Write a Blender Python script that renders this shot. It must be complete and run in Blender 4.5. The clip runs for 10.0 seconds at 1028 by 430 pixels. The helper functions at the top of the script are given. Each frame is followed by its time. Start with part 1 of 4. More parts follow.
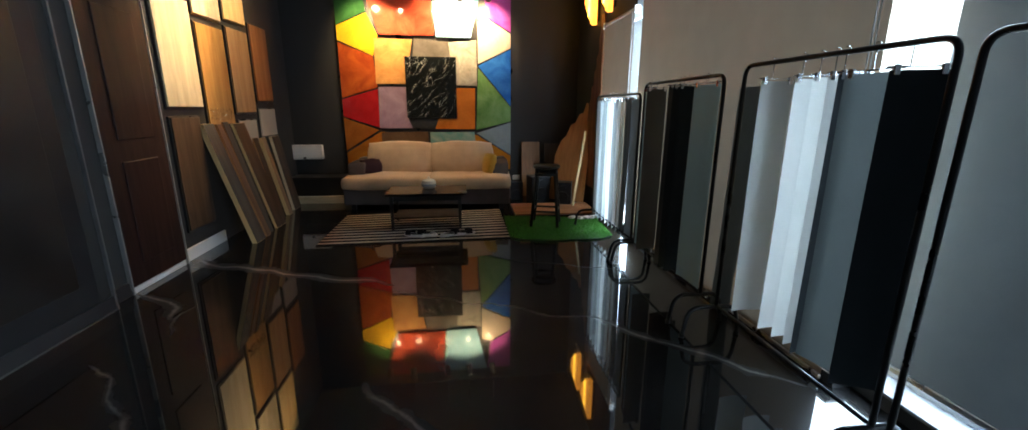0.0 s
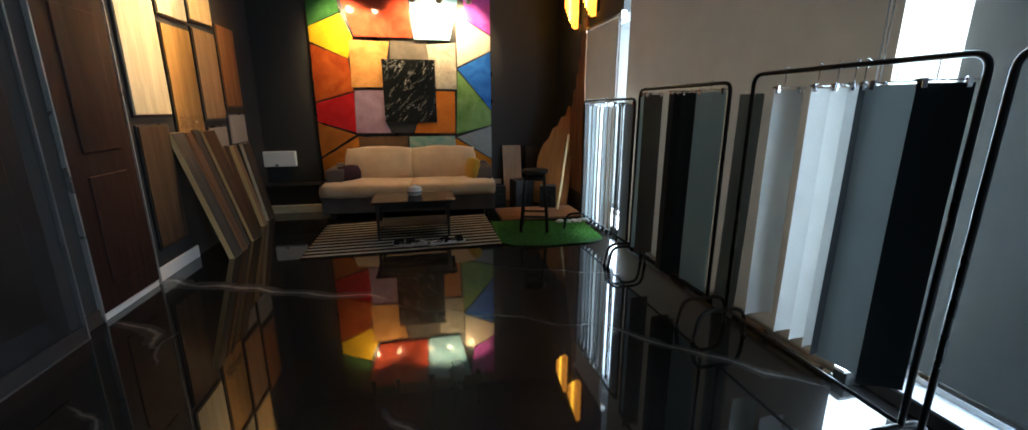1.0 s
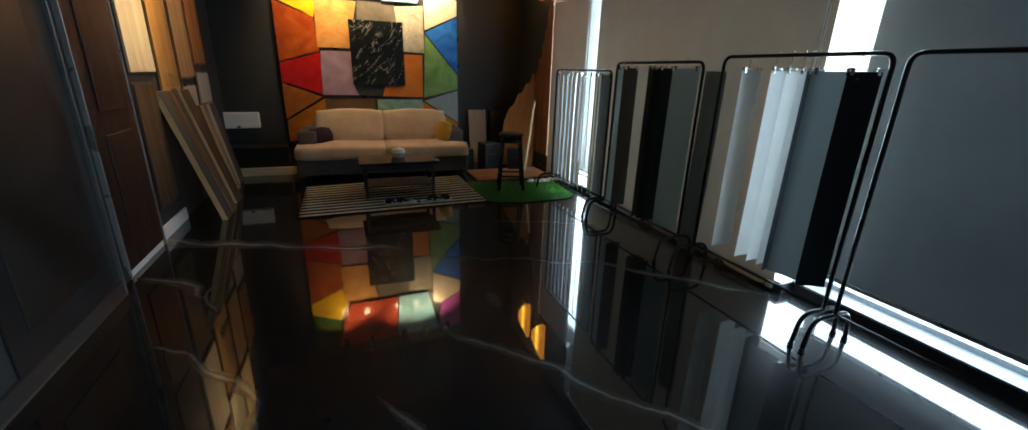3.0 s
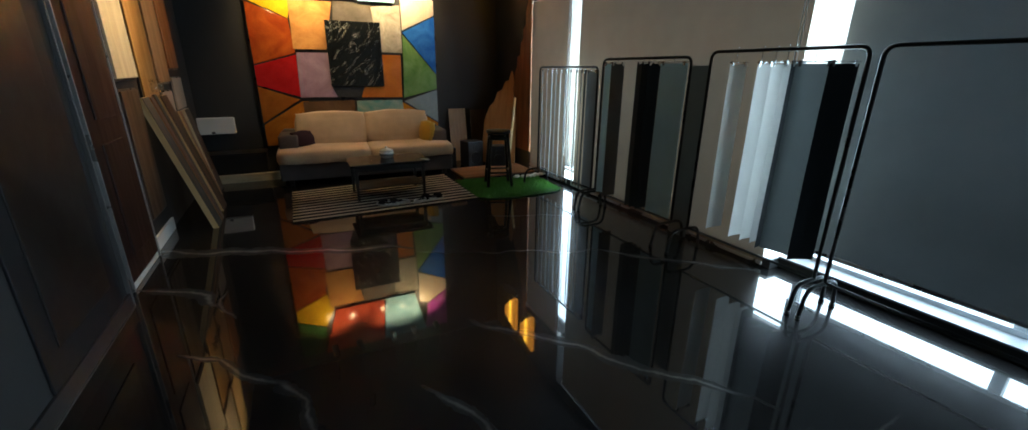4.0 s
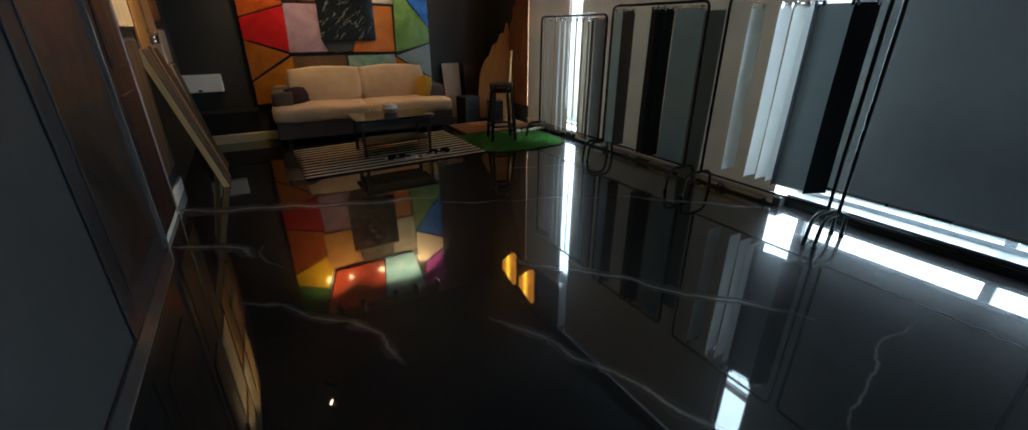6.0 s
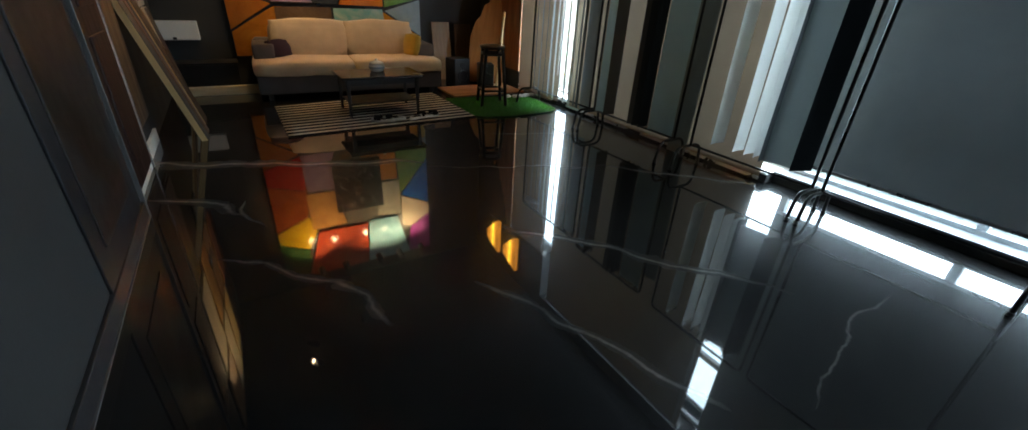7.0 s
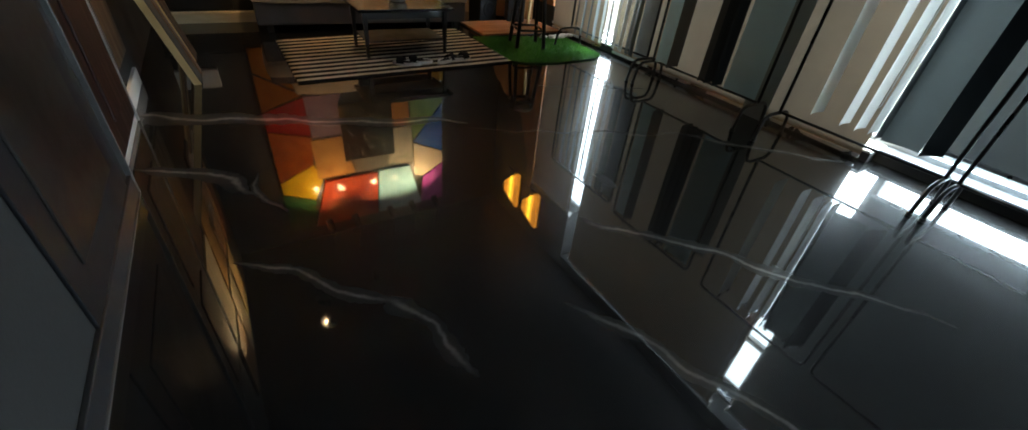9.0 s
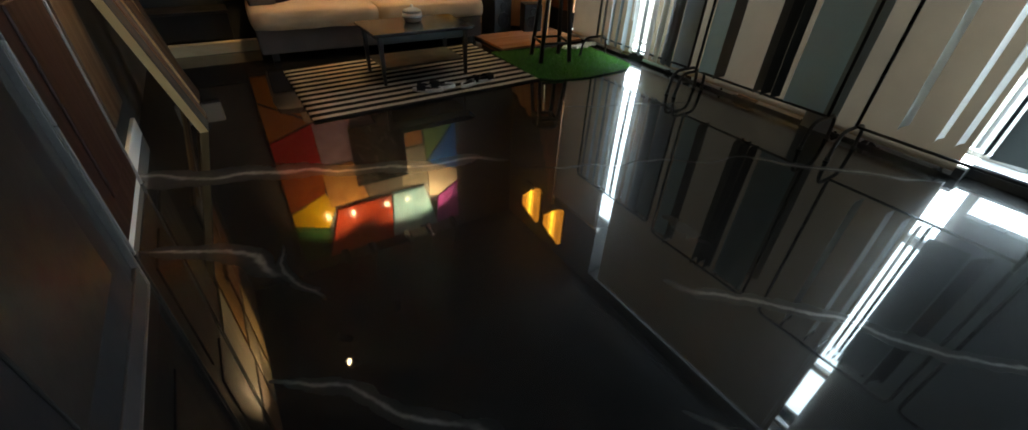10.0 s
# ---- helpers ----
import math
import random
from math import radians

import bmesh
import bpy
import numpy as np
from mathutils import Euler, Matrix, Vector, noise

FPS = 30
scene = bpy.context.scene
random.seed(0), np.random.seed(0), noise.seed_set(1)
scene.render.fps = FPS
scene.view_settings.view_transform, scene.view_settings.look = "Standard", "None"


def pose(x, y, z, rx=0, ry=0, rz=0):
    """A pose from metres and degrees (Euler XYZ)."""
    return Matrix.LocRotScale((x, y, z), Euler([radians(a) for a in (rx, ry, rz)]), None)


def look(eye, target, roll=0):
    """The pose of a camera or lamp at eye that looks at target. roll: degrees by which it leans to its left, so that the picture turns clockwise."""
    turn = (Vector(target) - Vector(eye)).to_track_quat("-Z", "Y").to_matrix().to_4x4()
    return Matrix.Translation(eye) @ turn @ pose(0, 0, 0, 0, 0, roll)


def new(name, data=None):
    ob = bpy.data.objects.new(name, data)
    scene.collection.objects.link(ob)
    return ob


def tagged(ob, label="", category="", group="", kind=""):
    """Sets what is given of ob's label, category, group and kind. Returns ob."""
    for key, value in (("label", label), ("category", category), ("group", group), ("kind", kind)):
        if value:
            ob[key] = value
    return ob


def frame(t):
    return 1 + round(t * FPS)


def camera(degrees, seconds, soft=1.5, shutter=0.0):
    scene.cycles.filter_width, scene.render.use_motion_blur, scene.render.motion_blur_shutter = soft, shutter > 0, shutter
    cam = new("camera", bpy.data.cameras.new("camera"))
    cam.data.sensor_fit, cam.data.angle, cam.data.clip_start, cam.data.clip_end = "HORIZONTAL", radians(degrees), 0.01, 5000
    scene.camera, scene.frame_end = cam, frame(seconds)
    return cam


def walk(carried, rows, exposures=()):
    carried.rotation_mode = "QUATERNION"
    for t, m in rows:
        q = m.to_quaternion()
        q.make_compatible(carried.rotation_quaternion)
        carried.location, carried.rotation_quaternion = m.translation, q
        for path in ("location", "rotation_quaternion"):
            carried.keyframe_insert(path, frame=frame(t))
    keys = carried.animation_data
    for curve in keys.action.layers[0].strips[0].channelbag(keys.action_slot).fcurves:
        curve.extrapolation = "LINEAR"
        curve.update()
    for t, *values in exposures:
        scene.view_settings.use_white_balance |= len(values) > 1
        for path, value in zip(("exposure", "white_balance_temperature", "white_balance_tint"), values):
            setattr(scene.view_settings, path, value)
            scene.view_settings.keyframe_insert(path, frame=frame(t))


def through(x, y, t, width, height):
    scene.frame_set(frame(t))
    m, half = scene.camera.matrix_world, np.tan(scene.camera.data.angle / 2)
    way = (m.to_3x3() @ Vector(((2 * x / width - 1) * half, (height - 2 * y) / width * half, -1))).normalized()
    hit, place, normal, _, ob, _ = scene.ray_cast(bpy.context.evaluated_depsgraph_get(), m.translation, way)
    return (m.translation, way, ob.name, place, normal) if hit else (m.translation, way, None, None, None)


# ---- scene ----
cam = camera(99.5, 10.0)
PATH = [
    (0, (-0.483, 0.603, 1.341), (-0.252, 2.53, 0.858), 0.2),
    (0.5, (-0.594, 0.694, 1.359), (-0.282, 2.607, 0.867), -0.3),
    (1, (-0.742, 0.712, 1.386), (-0.353, 2.613, 0.904), -0.1),
    (1.5, (-0.965, 0.593, 1.401), (-0.471, 2.466, 0.903), 0.1),
    (2, (-1.12, 0.466, 1.419), (-0.621, 2.325, 0.876), 2.1),
    (2.5, (-1.259, 0.391, 1.433), (-0.723, 2.217, 0.82), 1.4),
    (3, (-1.435, 0.426, 1.418), (-0.742, 2.194, 0.791), 1.7),
    (4.5, (-1.907, 0.451, 1.411), (-1.049, 2.136, 0.759), 0.2),
    (5, (-2.025, 0.48, 1.39), (-1.181, 2.148, 0.677), -0.2),
    (6.5, (-2.215, 0.544, 1.298), (-1.26, 2.086, 0.454), 1.1),
    (7, (-2.204, 0.555, 1.295), (-1.249, 2.055, 0.38), 3.2),
    (7.5, (-2.218, 0.626, 1.272), (-1.235, 2.102, 0.347), 4.5),
    (8, (-2.201, 0.735, 1.253), (-1.239, 2.166, 0.239), 4.7),
    (8.5, (-2.215, 0.981, 1.258), (-1.282, 2.344, 0.131), 5.3),
    (9, (-2.279, 1.282, 1.246), (-1.361, 2.631, 0.091), 6.1),
    (9.5, (-2.32, 1.559, 1.26), (-1.406, 2.909, 0.102), 2.3),
    (10, (-2.302, 1.818, 1.279), (-1.396, 3.169, 0.116), 2.8),
]
walk(cam, [(t, look(eye, target, roll)) for t, eye, target, roll in PATH], [(0.0, 0.2, 6500, 17), (2.0, -0.03, 6500, 15), (3.0, -0.13, 6500, 13), (4.5, -0.25, 6500, 12), (6.5, -0.05, 6700, 13), (7.0, 0.17, 6800, 13), (7.5, 0.58, 6950, 14), (8.0, 0.6, 7050, 14), (8.5, 0.54, 7150, 15), (10.0, 0.45, 7250, 14)])

# ---- world, sun and large lights ----
world = bpy.data.worlds.new("sky")
scene.world = world
world.use_nodes = True
sky = world.node_tree.nodes.new("ShaderNodeTexSky")
sky.sky_type, sky.sun_disc = "NISHITA", False
sky.sun_elevation, sky.sun_rotation = radians(40), radians(200)
world.node_tree.nodes["Background"].inputs["Strength"].default_value = 0.08
world.node_tree.links.new(sky.outputs["Color"], world.node_tree.nodes["Background"].inputs["Color"])


def lamp(kind, name, energy, color, m, **kw):
    data = bpy.data.lights.new(name, kind)
    data.energy, data.color = energy, color
    for key, value in kw.items():
        if key == "spot":
            data.spot_size, data.spot_blend = radians(value[0]), value[1]
        elif key == "radius":
            data.shadow_soft_size = value
        elif key == "area":
            data.shape, data.size, data.size_y = "RECTANGLE", value[0], value[1]
    ob = new(name, data)
    ob.matrix_world = m
    return ob


WARM = (1.0, 0.73, 0.36)
DAY = (0.60, 0.82, 1.0)
# daylight in the long window's opening
lamp("AREA", "window_daylight", 1780, DAY, look((1.86, 2.85, 1.62), (0.0, 2.85, 1.62)), area=(8.8, 3.05))

# ---- materials ----
MATS = {}


def nodes_of(name):
    m = bpy.data.materials.new(name)
    m.use_nodes = True
    nt = m.node_tree
    return m, nt, nt.nodes["Principled BSDF"], nt.nodes.new("ShaderNodeTexCoord")


def add(nt, kind, **kw):
    n = nt.nodes.new(kind)
    for k, v in kw.items():
        n.inputs[k].default_value = v
    return n


def noise_tex(nt, vec, scale, detail=4.0, rough=0.55, stretch=None, distortion=0.0):
    if stretch:
        mp = nt.nodes.new("ShaderNodeMapping")
        mp.inputs["Scale"].default_value = stretch
        nt.links.new(vec, mp.inputs["Vector"])
        vec = mp.outputs["Vector"]
    n = nt.nodes.new("ShaderNodeTexNoise")
    n.inputs["Scale"].default_value, n.inputs["Detail"].default_value = scale, detail
    n.inputs["Roughness"].default_value, n.inputs["Distortion"].default_value = rough, distortion
    nt.links.new(vec, n.inputs["Vector"])
    return n.outputs["Fac"]


def ramp(nt, fac, stops):
    r = nt.nodes.new("ShaderNodeValToRGB")
    els = r.color_ramp.elements
    while len(els) < len(stops):
        els.new(0.5)
    for e, (p, c) in zip(els, stops):
        e.position, e.color = p, (*c, 1)
    nt.links.new(fac, r.inputs["Fac"])
    return r.outputs["Color"]


def remap(nt, fac, a, b, c, d, smooth=False):
    n = nt.nodes.new("ShaderNodeMapRange")
    if smooth:
        n.interpolation_type = "SMOOTHSTEP"
    for i, v in zip((1, 2, 3, 4), (a, b, c, d)):
        n.inputs[i].default_value = v
    nt.links.new(fac, n.inputs[0])
    return n.outputs[0]


def mix(nt, fac, a, b, blend="MIX"):
    n = nt.nodes.new("ShaderNodeMix")
    n.data_type, n.blend_type = "RGBA", blend
    if isinstance(fac, float):
        n.inputs[0].default_value = fac
    else:
        nt.links.new(fac, n.inputs[0])
    for sock, v in ((n.inputs[6], a), (n.inputs[7], b)):
        if isinstance(v, tuple):
            sock.default_value = (*v, 1)
        else:
            nt.links.new(v, sock)
    return n.outputs[2]


def math_node(nt, op, a, b=0.0):
    n = nt.nodes.new("ShaderNodeMath")
    n.operation = op
    for sock, v in ((n.inputs[0], a), (n.inputs[1], b)):
        if isinstance(v, (int, float)):
            sock.default_value = v
        else:
            nt.links.new(v, sock)
    return n.outputs[0]


def bump(nt, bsdf, fac, strength, distance):
    b = nt.nodes.new("ShaderNodeBump")
    b.inputs["Strength"].default_value, b.inputs["Distance"].default_value = strength, distance
    nt.links.new(fac, b.inputs["Height"])
    nt.links.new(b.outputs["Normal"], bsdf.inputs["Normal"])


def tint(c, f):
    return tuple(min(1.0, v * f) for v in c)


def plain(name, color, rough=0.5, metal=0.0, vary=0.25, big=2.0, fine=60.0, relief=0.15, depth=0.002, ior=1.5, coat=0.0, spread=0.12):
    """Painted, plastic or metal surface with stains at a large scale and grain at a small one."""
    m, nt, bsdf, tc = nodes_of(name)
    co = tc.outputs["Object"]
    large, small = noise_tex(nt, co, big), noise_tex(nt, co, fine, 3.0)
    col = ramp(nt, large, [(0.3, tint(color, 1 - vary)), (0.7, tint(color, 1 + vary))])
    col = mix(nt, 0.25, col, ramp(nt, small, [(0.3, tint(color, 1 - vary)), (0.7, tint(color, 1 + vary))]))
    nt.links.new(col, bsdf.inputs["Base Color"])
    nt.links.new(remap(nt, large, 0.3, 0.7, max(0.02, rough - spread), rough + spread), bsdf.inputs["Roughness"])
    bsdf.inputs["Metallic"].default_value, bsdf.inputs["IOR"].default_value = metal, ior
    bsdf.inputs["Coat Weight"].default_value = coat
    bump(nt, bsdf, small, relief, depth)
    return m


def wood(name, dark, light, rough=0.45, axis=2, scale=1.0):
    """Board with long grain along one axis, plus streaks and a few dark patches."""
    m, nt, bsdf, tc = nodes_of(name)
    co = tc.outputs["Object"]
    stretch = [4.5 * scale, 4.5 * scale, 4.5 * scale]
    stretch[axis] = 0.45 * scale
    grain = noise_tex(nt, co, 3.0, 6.0, 0.62, stretch, 0.6)
    fine = noise_tex(nt, co, 9.0, 5.0, 0.6, stretch)
    blot = noise_tex(nt, co, 1.7, 3.0)
    info = nt.nodes.new("ShaderNodeObjectInfo")
    mid = tuple((a + b) / 2 for a, b in zip(dark, light))
    col = ramp(nt, grain, [(0.32, dark), (0.5, mid), (0.68, light)])
    col = mix(nt, remap(nt, fine, 0.45, 0.75, 0.0, 0.16), col, dark)
    col = mix(nt, remap(nt, blot, 0.45, 0.75, 0.0, 0.35), col, tint(mid, 0.75))
    col = mix(nt, remap(nt, info.outputs["Random"], 0.0, 1.0, 0.0, 0.15), col, tint(dark, 0.8))
    nt.links.new(col, bsdf.inputs["Base Color"])
    nt.links.new(remap(nt, grain, 0.3, 0.7, rough + 0.08, rough - 0.08), bsdf.inputs["Roughness"])
    bsdf.inputs["Specular IOR Level"].default_value = 0.35
    bump(nt, bsdf, fine, 0.2, 0.001)
    return m


def cloth(name, color, weave=700.0, rough=0.9, through=0.0, vary=0.15):
    """Woven cloth; through: the share of light that passes it."""
    m, nt, bsdf, tc = nodes_of(name)
    co = tc.outputs["Object"]
    large, thread = noise_tex(nt, co, 4.0, 5.0), noise_tex(nt, co, weave, 2.0)
    col = ramp(nt, large, [(0.3, tint(color, 1 - vary)), (0.7, tint(color, 1 + vary))])
    col = mix(nt, remap(nt, thread, 0.35, 0.65, 0.0, 0.3), col, tint(color, 0.7))
    nt.links.new(col, bsdf.inputs["Base Color"])
    bsdf.inputs["Roughness"].default_value = rough
    bsdf.inputs["Sheen Weight"].default_value = 0.15 if max(color) > 0.1 else 0.0
    bsdf.inputs["Specular IOR Level"].default_value = 0.25 if max(color) > 0.1 else 0.1
    bump(nt, bsdf, thread, 0.35, 0.002)
    if through:
        tr = nt.nodes.new("ShaderNodeBsdfTranslucent")
        nt.links.new(col, tr.inputs["Color"])
        mx = nt.nodes.new("ShaderNodeMixShader")
        mx.inputs[0].default_value = through
        nt.links.new(bsdf.outputs[0], mx.inputs[1])
        nt.links.new(tr.outputs[0], mx.inputs[2])
        nt.links.new(mx.outputs[0], nt.nodes["Material Output"].inputs["Surface"])
    return m


def epoxy(name, a, b, rough=0.07, scale=3.0):
    """Cloudy poured resin with a clear gloss coat."""
    m, nt, bsdf, tc = nodes_of(name)
    co = tc.outputs["Object"]
    cloud = noise_tex(nt, co, scale, 6.0, 0.62, None, 1.2)
    speck = noise_tex(nt, co, 45.0, 4.0, 0.7)
    col = ramp(nt, cloud, [(0.3, a), (0.52, tuple((x + y) / 2 for x, y in zip(a, b))), (0.72, b)])
    col = mix(nt, remap(nt, speck, 0.5, 0.8, 0.0, 0.3), col, tint(a, 0.6))
    nt.links.new(col, bsdf.inputs["Base Color"])
    nt.links.new(remap(nt, cloud, 0.3, 0.7, rough, rough + 0.08), bsdf.inputs["Roughness"])
    bump(nt, bsdf, noise_tex(nt, co, 7.0, 2.0), 0.12, 0.01)
    return m


def marble(name, base, vein, scale, width, rough, angle=0.75):
    """Dark stone with thin broken slanting veins."""
    m, nt, bsdf, tc = nodes_of(name)
    mp = nt.nodes.new("ShaderNodeMapping")
    mp.vector_type = "TEXTURE"
    mp.inputs["Rotation"].default_value = (0, angle, 0)
    mp.inputs["Scale"].default_value = (1.0, 1.0, 3.6)
    nt.links.new(tc.outputs["Object"], mp.inputs["Vector"])
    co = mp.outputs["Vector"]
    n = noise_tex(nt, co, scale, 5.0, 0.6, None, 0.9)
    ridge = math_node(nt, "ABSOLUTE", math_node(nt, "SUBTRACT", n, 0.5))
    line = remap(nt, ridge, 0.0, width, 1.0, 0.0, True)
    gate = remap(nt, noise_tex(nt, co, scale * 1.3, 3.0), 0.47, 0.62, 0.0, 1.0, True)
    fac = math_node(nt, "MULTIPLY", line, gate)
    cloud = noise_tex(nt, co, scale * 0.6, 4.0)
    ground = ramp(nt, cloud, [(0.3, base), (0.75, tint(base, 2.2))])
    nt.links.new(mix(nt, fac, ground, vein), bsdf.inputs["Base Color"])
    bsdf.inputs["Roughness"].default_value = rough
    return m


def glow(name, color, strength, base=(0.8, 0.5, 0.1)):
    m, nt, bsdf, tc = nodes_of(name)
    cloud = noise_tex(nt, tc.outputs["Object"], 9.0, 3.0)
    bsdf.inputs["Base Color"].default_value = (*base, 1)
    bsdf.inputs["Emission Color"].default_value = (*color, 1)
    nt.links.new(remap(nt, cloud, 0.3, 0.7, strength * 0.55, strength * 1.4), bsdf.inputs["Emission Strength"])
    bsdf.inputs["Roughness"].default_value = 0.3
    return m


def floor_material():
    """Polished black resin floor with long white marble veins."""
    m, nt, bsdf, tc = nodes_of("black_polished_floor")
    co = tc.outputs["Object"]
    wob = noise_tex(nt, co, 1.5, 1.5, 0.5)
    wob2 = noise_tex(nt, co, 9.0, 4.0, 0.6)
    shift = math_node(nt, "ADD", remap(nt, wob, 0.0, 1.0, -0.2, 0.2), remap(nt, wob2, 0.0, 1.0, -0.025, 0.025))
    blotch = noise_tex(nt, co, 6.0, 5.0, 0.65)
    total = None
    veins = [((-3.0, 4.62), (-1.0, 3.82), 0.022, 0.95), ((-2.86, 3.82), (-2.35, 3.44), 0.016, 0.75), ((-2.36, 3.58), (-2.26, 3.2), 0.012, 0.35),
             ((-2.5, 2.86), (-1.98, 2.42), 0.014, 0.4), ((-2.02, 2.46), (-1.84, 2.04), 0.016, 0.4), ((-1.38, 2.16), (-0.96, 1.02), 0.018, 0.36), ((0.45, 1.09), (-0.7, 0.94), 0.010, 0.2),
             ((-0.97, 2.62), (0.0, 1.30), 0.015, 0.42), ((0.35, 3.12), (1.2, 2.3), 0.018, 0.5),
             ((-1.1, 3.75), (0.6, 3.0), 0.010, 0.18), ((-0.2, 4.4), (0.9, 3.9), 0.010, 0.16)]
    for (x0, y0), (x1, y1), width, power in veins:
        mp = nt.nodes.new("ShaderNodeMapping")
        mp.vector_type = "TEXTURE"
        mp.inputs["Location"].default_value = (x0, y0, 0)
        mp.inputs["Rotation"].default_value = (0, 0, math.atan2(y1 - y0, x1 - x0))
        nt.links.new(co, mp.inputs["Vector"])
        sep = nt.nodes.new("ShaderNodeSeparateXYZ")
        nt.links.new(mp.outputs["Vector"], sep.inputs[0])
        d = math_node(nt, "ABSOLUTE", math_node(nt, "ADD", sep.outputs["Y"], shift))
        core = remap(nt, d, 0.0, width, 1.0, 0.0, True)
        halo = remap(nt, d, 0.0, width * 5, 0.14, 0.0, True)
        length = math.hypot(x1 - x0, y1 - y0)
        a = remap(nt, sep.outputs["X"], -0.05, 0.18 * length, 0.0, power, True)
        b = remap(nt, sep.outputs["X"], 0.75 * length, length + 0.05, 1.0, 0.0, True)
        v = math_node(nt, "MULTIPLY", math_node(nt, "ADD", core, halo), math_node(nt, "MULTIPLY", a, b))
        v = math_node(nt, "MULTIPLY", v, remap(nt, blotch, 0.3, 0.65, 0.35, 1.1))
        total = v if total is None else math_node(nt, "MAXIMUM", total, v)
    smoke = noise_tex(nt, co, 1.1, 6.0, 0.6, None, 1.0)
    ground = ramp(nt, smoke, [(0.35, (0.007, 0.0068, 0.0066)), (0.6, (0.011, 0.0108, 0.0105)), (0.8, (0.026, 0.0255, 0.025))])
    nt.links.new(mix(nt, total, ground, (0.34, 0.33, 0.31)), bsdf.inputs["Base Color"])
    nt.links.new(remap(nt, noise_tex(nt, co, 3.0, 4.0), 0.3, 0.7, 0.018, 0.045), bsdf.inputs["Coat Roughness"])
    bsdf.inputs["Coat Weight"].default_value, bsdf.inputs["Coat IOR"].default_value = 1.0, 1.6
    bsdf.inputs["Roughness"].default_value, bsdf.inputs["Specular IOR Level"].default_value = 0.3, 0.05
    bump(nt, bsdf, noise_tex(nt, co, 2.6, 2.0), 0.03, 0.01)
    return m


FLOOR = floor_material()
WALL = plain("charcoal_wall_paint", (0.025, 0.025, 0.0245), 0.75, 0, 0.3, 1.2, 90, 0.2)
CEIL = plain("black_ceiling_paint", (0.015, 0.015, 0.016), 0.8)
WHITE = plain("white_paint", (0.72, 0.71, 0.68), 0.4, 0, 0.08)
ALU = plain("brushed_aluminium", (0.72, 0.72, 0.73), 0.3, 1.0, 0.1, 3, 160)
FRAME = plain("grey_window_paint", (0.30, 0.31, 0.32), 0.55, 0, 0.08)
ALU_DULL = plain("dull_grey_metal", (0.16, 0.165, 0.17), 0.5, 0.3, 0.15, 4, 120)
STEEL = plain("chrome", (0.8, 0.8, 0.82), 0.14, 1.0, 0.05)
EDGE = plain("satin_metal_edge", (0.34, 0.33, 0.31), 0.35, 0.6, 0.2, 6, 120)
EDGE_DARK = plain("dark_metal_edge", (0.16, 0.155, 0.15), 0.4, 0.5, 0.2, 6, 120)
BLACK = plain("black_powder_coat", (0.008, 0.008, 0.009), 0.35, 0, 0.3, 5, 220)
BLACKWOOD = plain("black_stained_wood", (0.012, 0.010, 0.009), 0.4, 0, 0.4, 4, 80)
PLASTIC = plain("black_plastic", (0.012, 0.012, 0.013), 0.4)
BLIND = cloth("beige_roller_blind", (0.43, 0.315, 0.215), 500, 0.85, 0.018, 0.06)
BLIND_GREY = cloth("grey_roller_blind", (0.25, 0.275, 0.28), 500, 0.85, 0.008, 0.06)
BEIGE = cloth("beige_upholstery", (0.58, 0.42, 0.275), 420)
GREY = cloth("grey_upholstery", (0.10, 0.085, 0.08), 420)
PLUM = cloth("plum_cushion", (0.035, 0.018, 0.025), 500)
MUSTARD = cloth("mustard_cushion", (0.42, 0.26, 0.035), 500)
DOOR = wood("dark_mahogany", (0.012, 0.004, 0.003), (0.032, 0.011, 0.008), 0.5)

# ---- mesh helpers ----
def to_object(name, bm, material):
    me = bpy.data.meshes.new(name)
    bm.to_mesh(me)
    bm.free()
    for m in material if isinstance(material, (list, tuple)) else [material]:
        me.materials.append(m)
    return new(name, me)


def part(name, bm, material, parent, label="", at=None):
    ob = to_object(name, bm, material)
    ob.parent = parent
    if at is not None:
        ob.matrix_basis = at
    return tagged(ob, label)


def thing(name, m, label, category, group=""):
    ob = new(name)
    ob.empty_display_size = 0.1
    ob.matrix_basis = m
    return tagged(ob, label, category, group)


def setting(name, bm, material, label, category):
    return tagged(to_object(name, bm, material), label, category, "", "structure")


def bevel(bm, width, segments=2, sharp=30):
    edges = [e for e in bm.edges if len(e.link_faces) == 2 and e.calc_face_angle(0) > radians(sharp)]
    bmesh.ops.bevel(bm, geom=edges, offset=width, segments=segments, profile=0.5, affect="EDGES", clamp_overlap=True)
    return bm


def smooth(bm):
    for f in bm.faces:
        f.smooth = True
    return bm


def box(x0, x1, y0, y1, z0, z1, edge=0.0, segments=2, bm=None):
    own = bm is None
    bm = bmesh.new() if own else bm
    bmesh.ops.create_cube(bm, size=1.0, matrix=Matrix.Translation(((x0 + x1) / 2, (y0 + y1) / 2, (z0 + z1) / 2)) @ Matrix.Diagonal((x1 - x0, y1 - y0, z1 - z0, 1)))
    if own and edge:
        bevel(bm, edge, segments)
    return bm


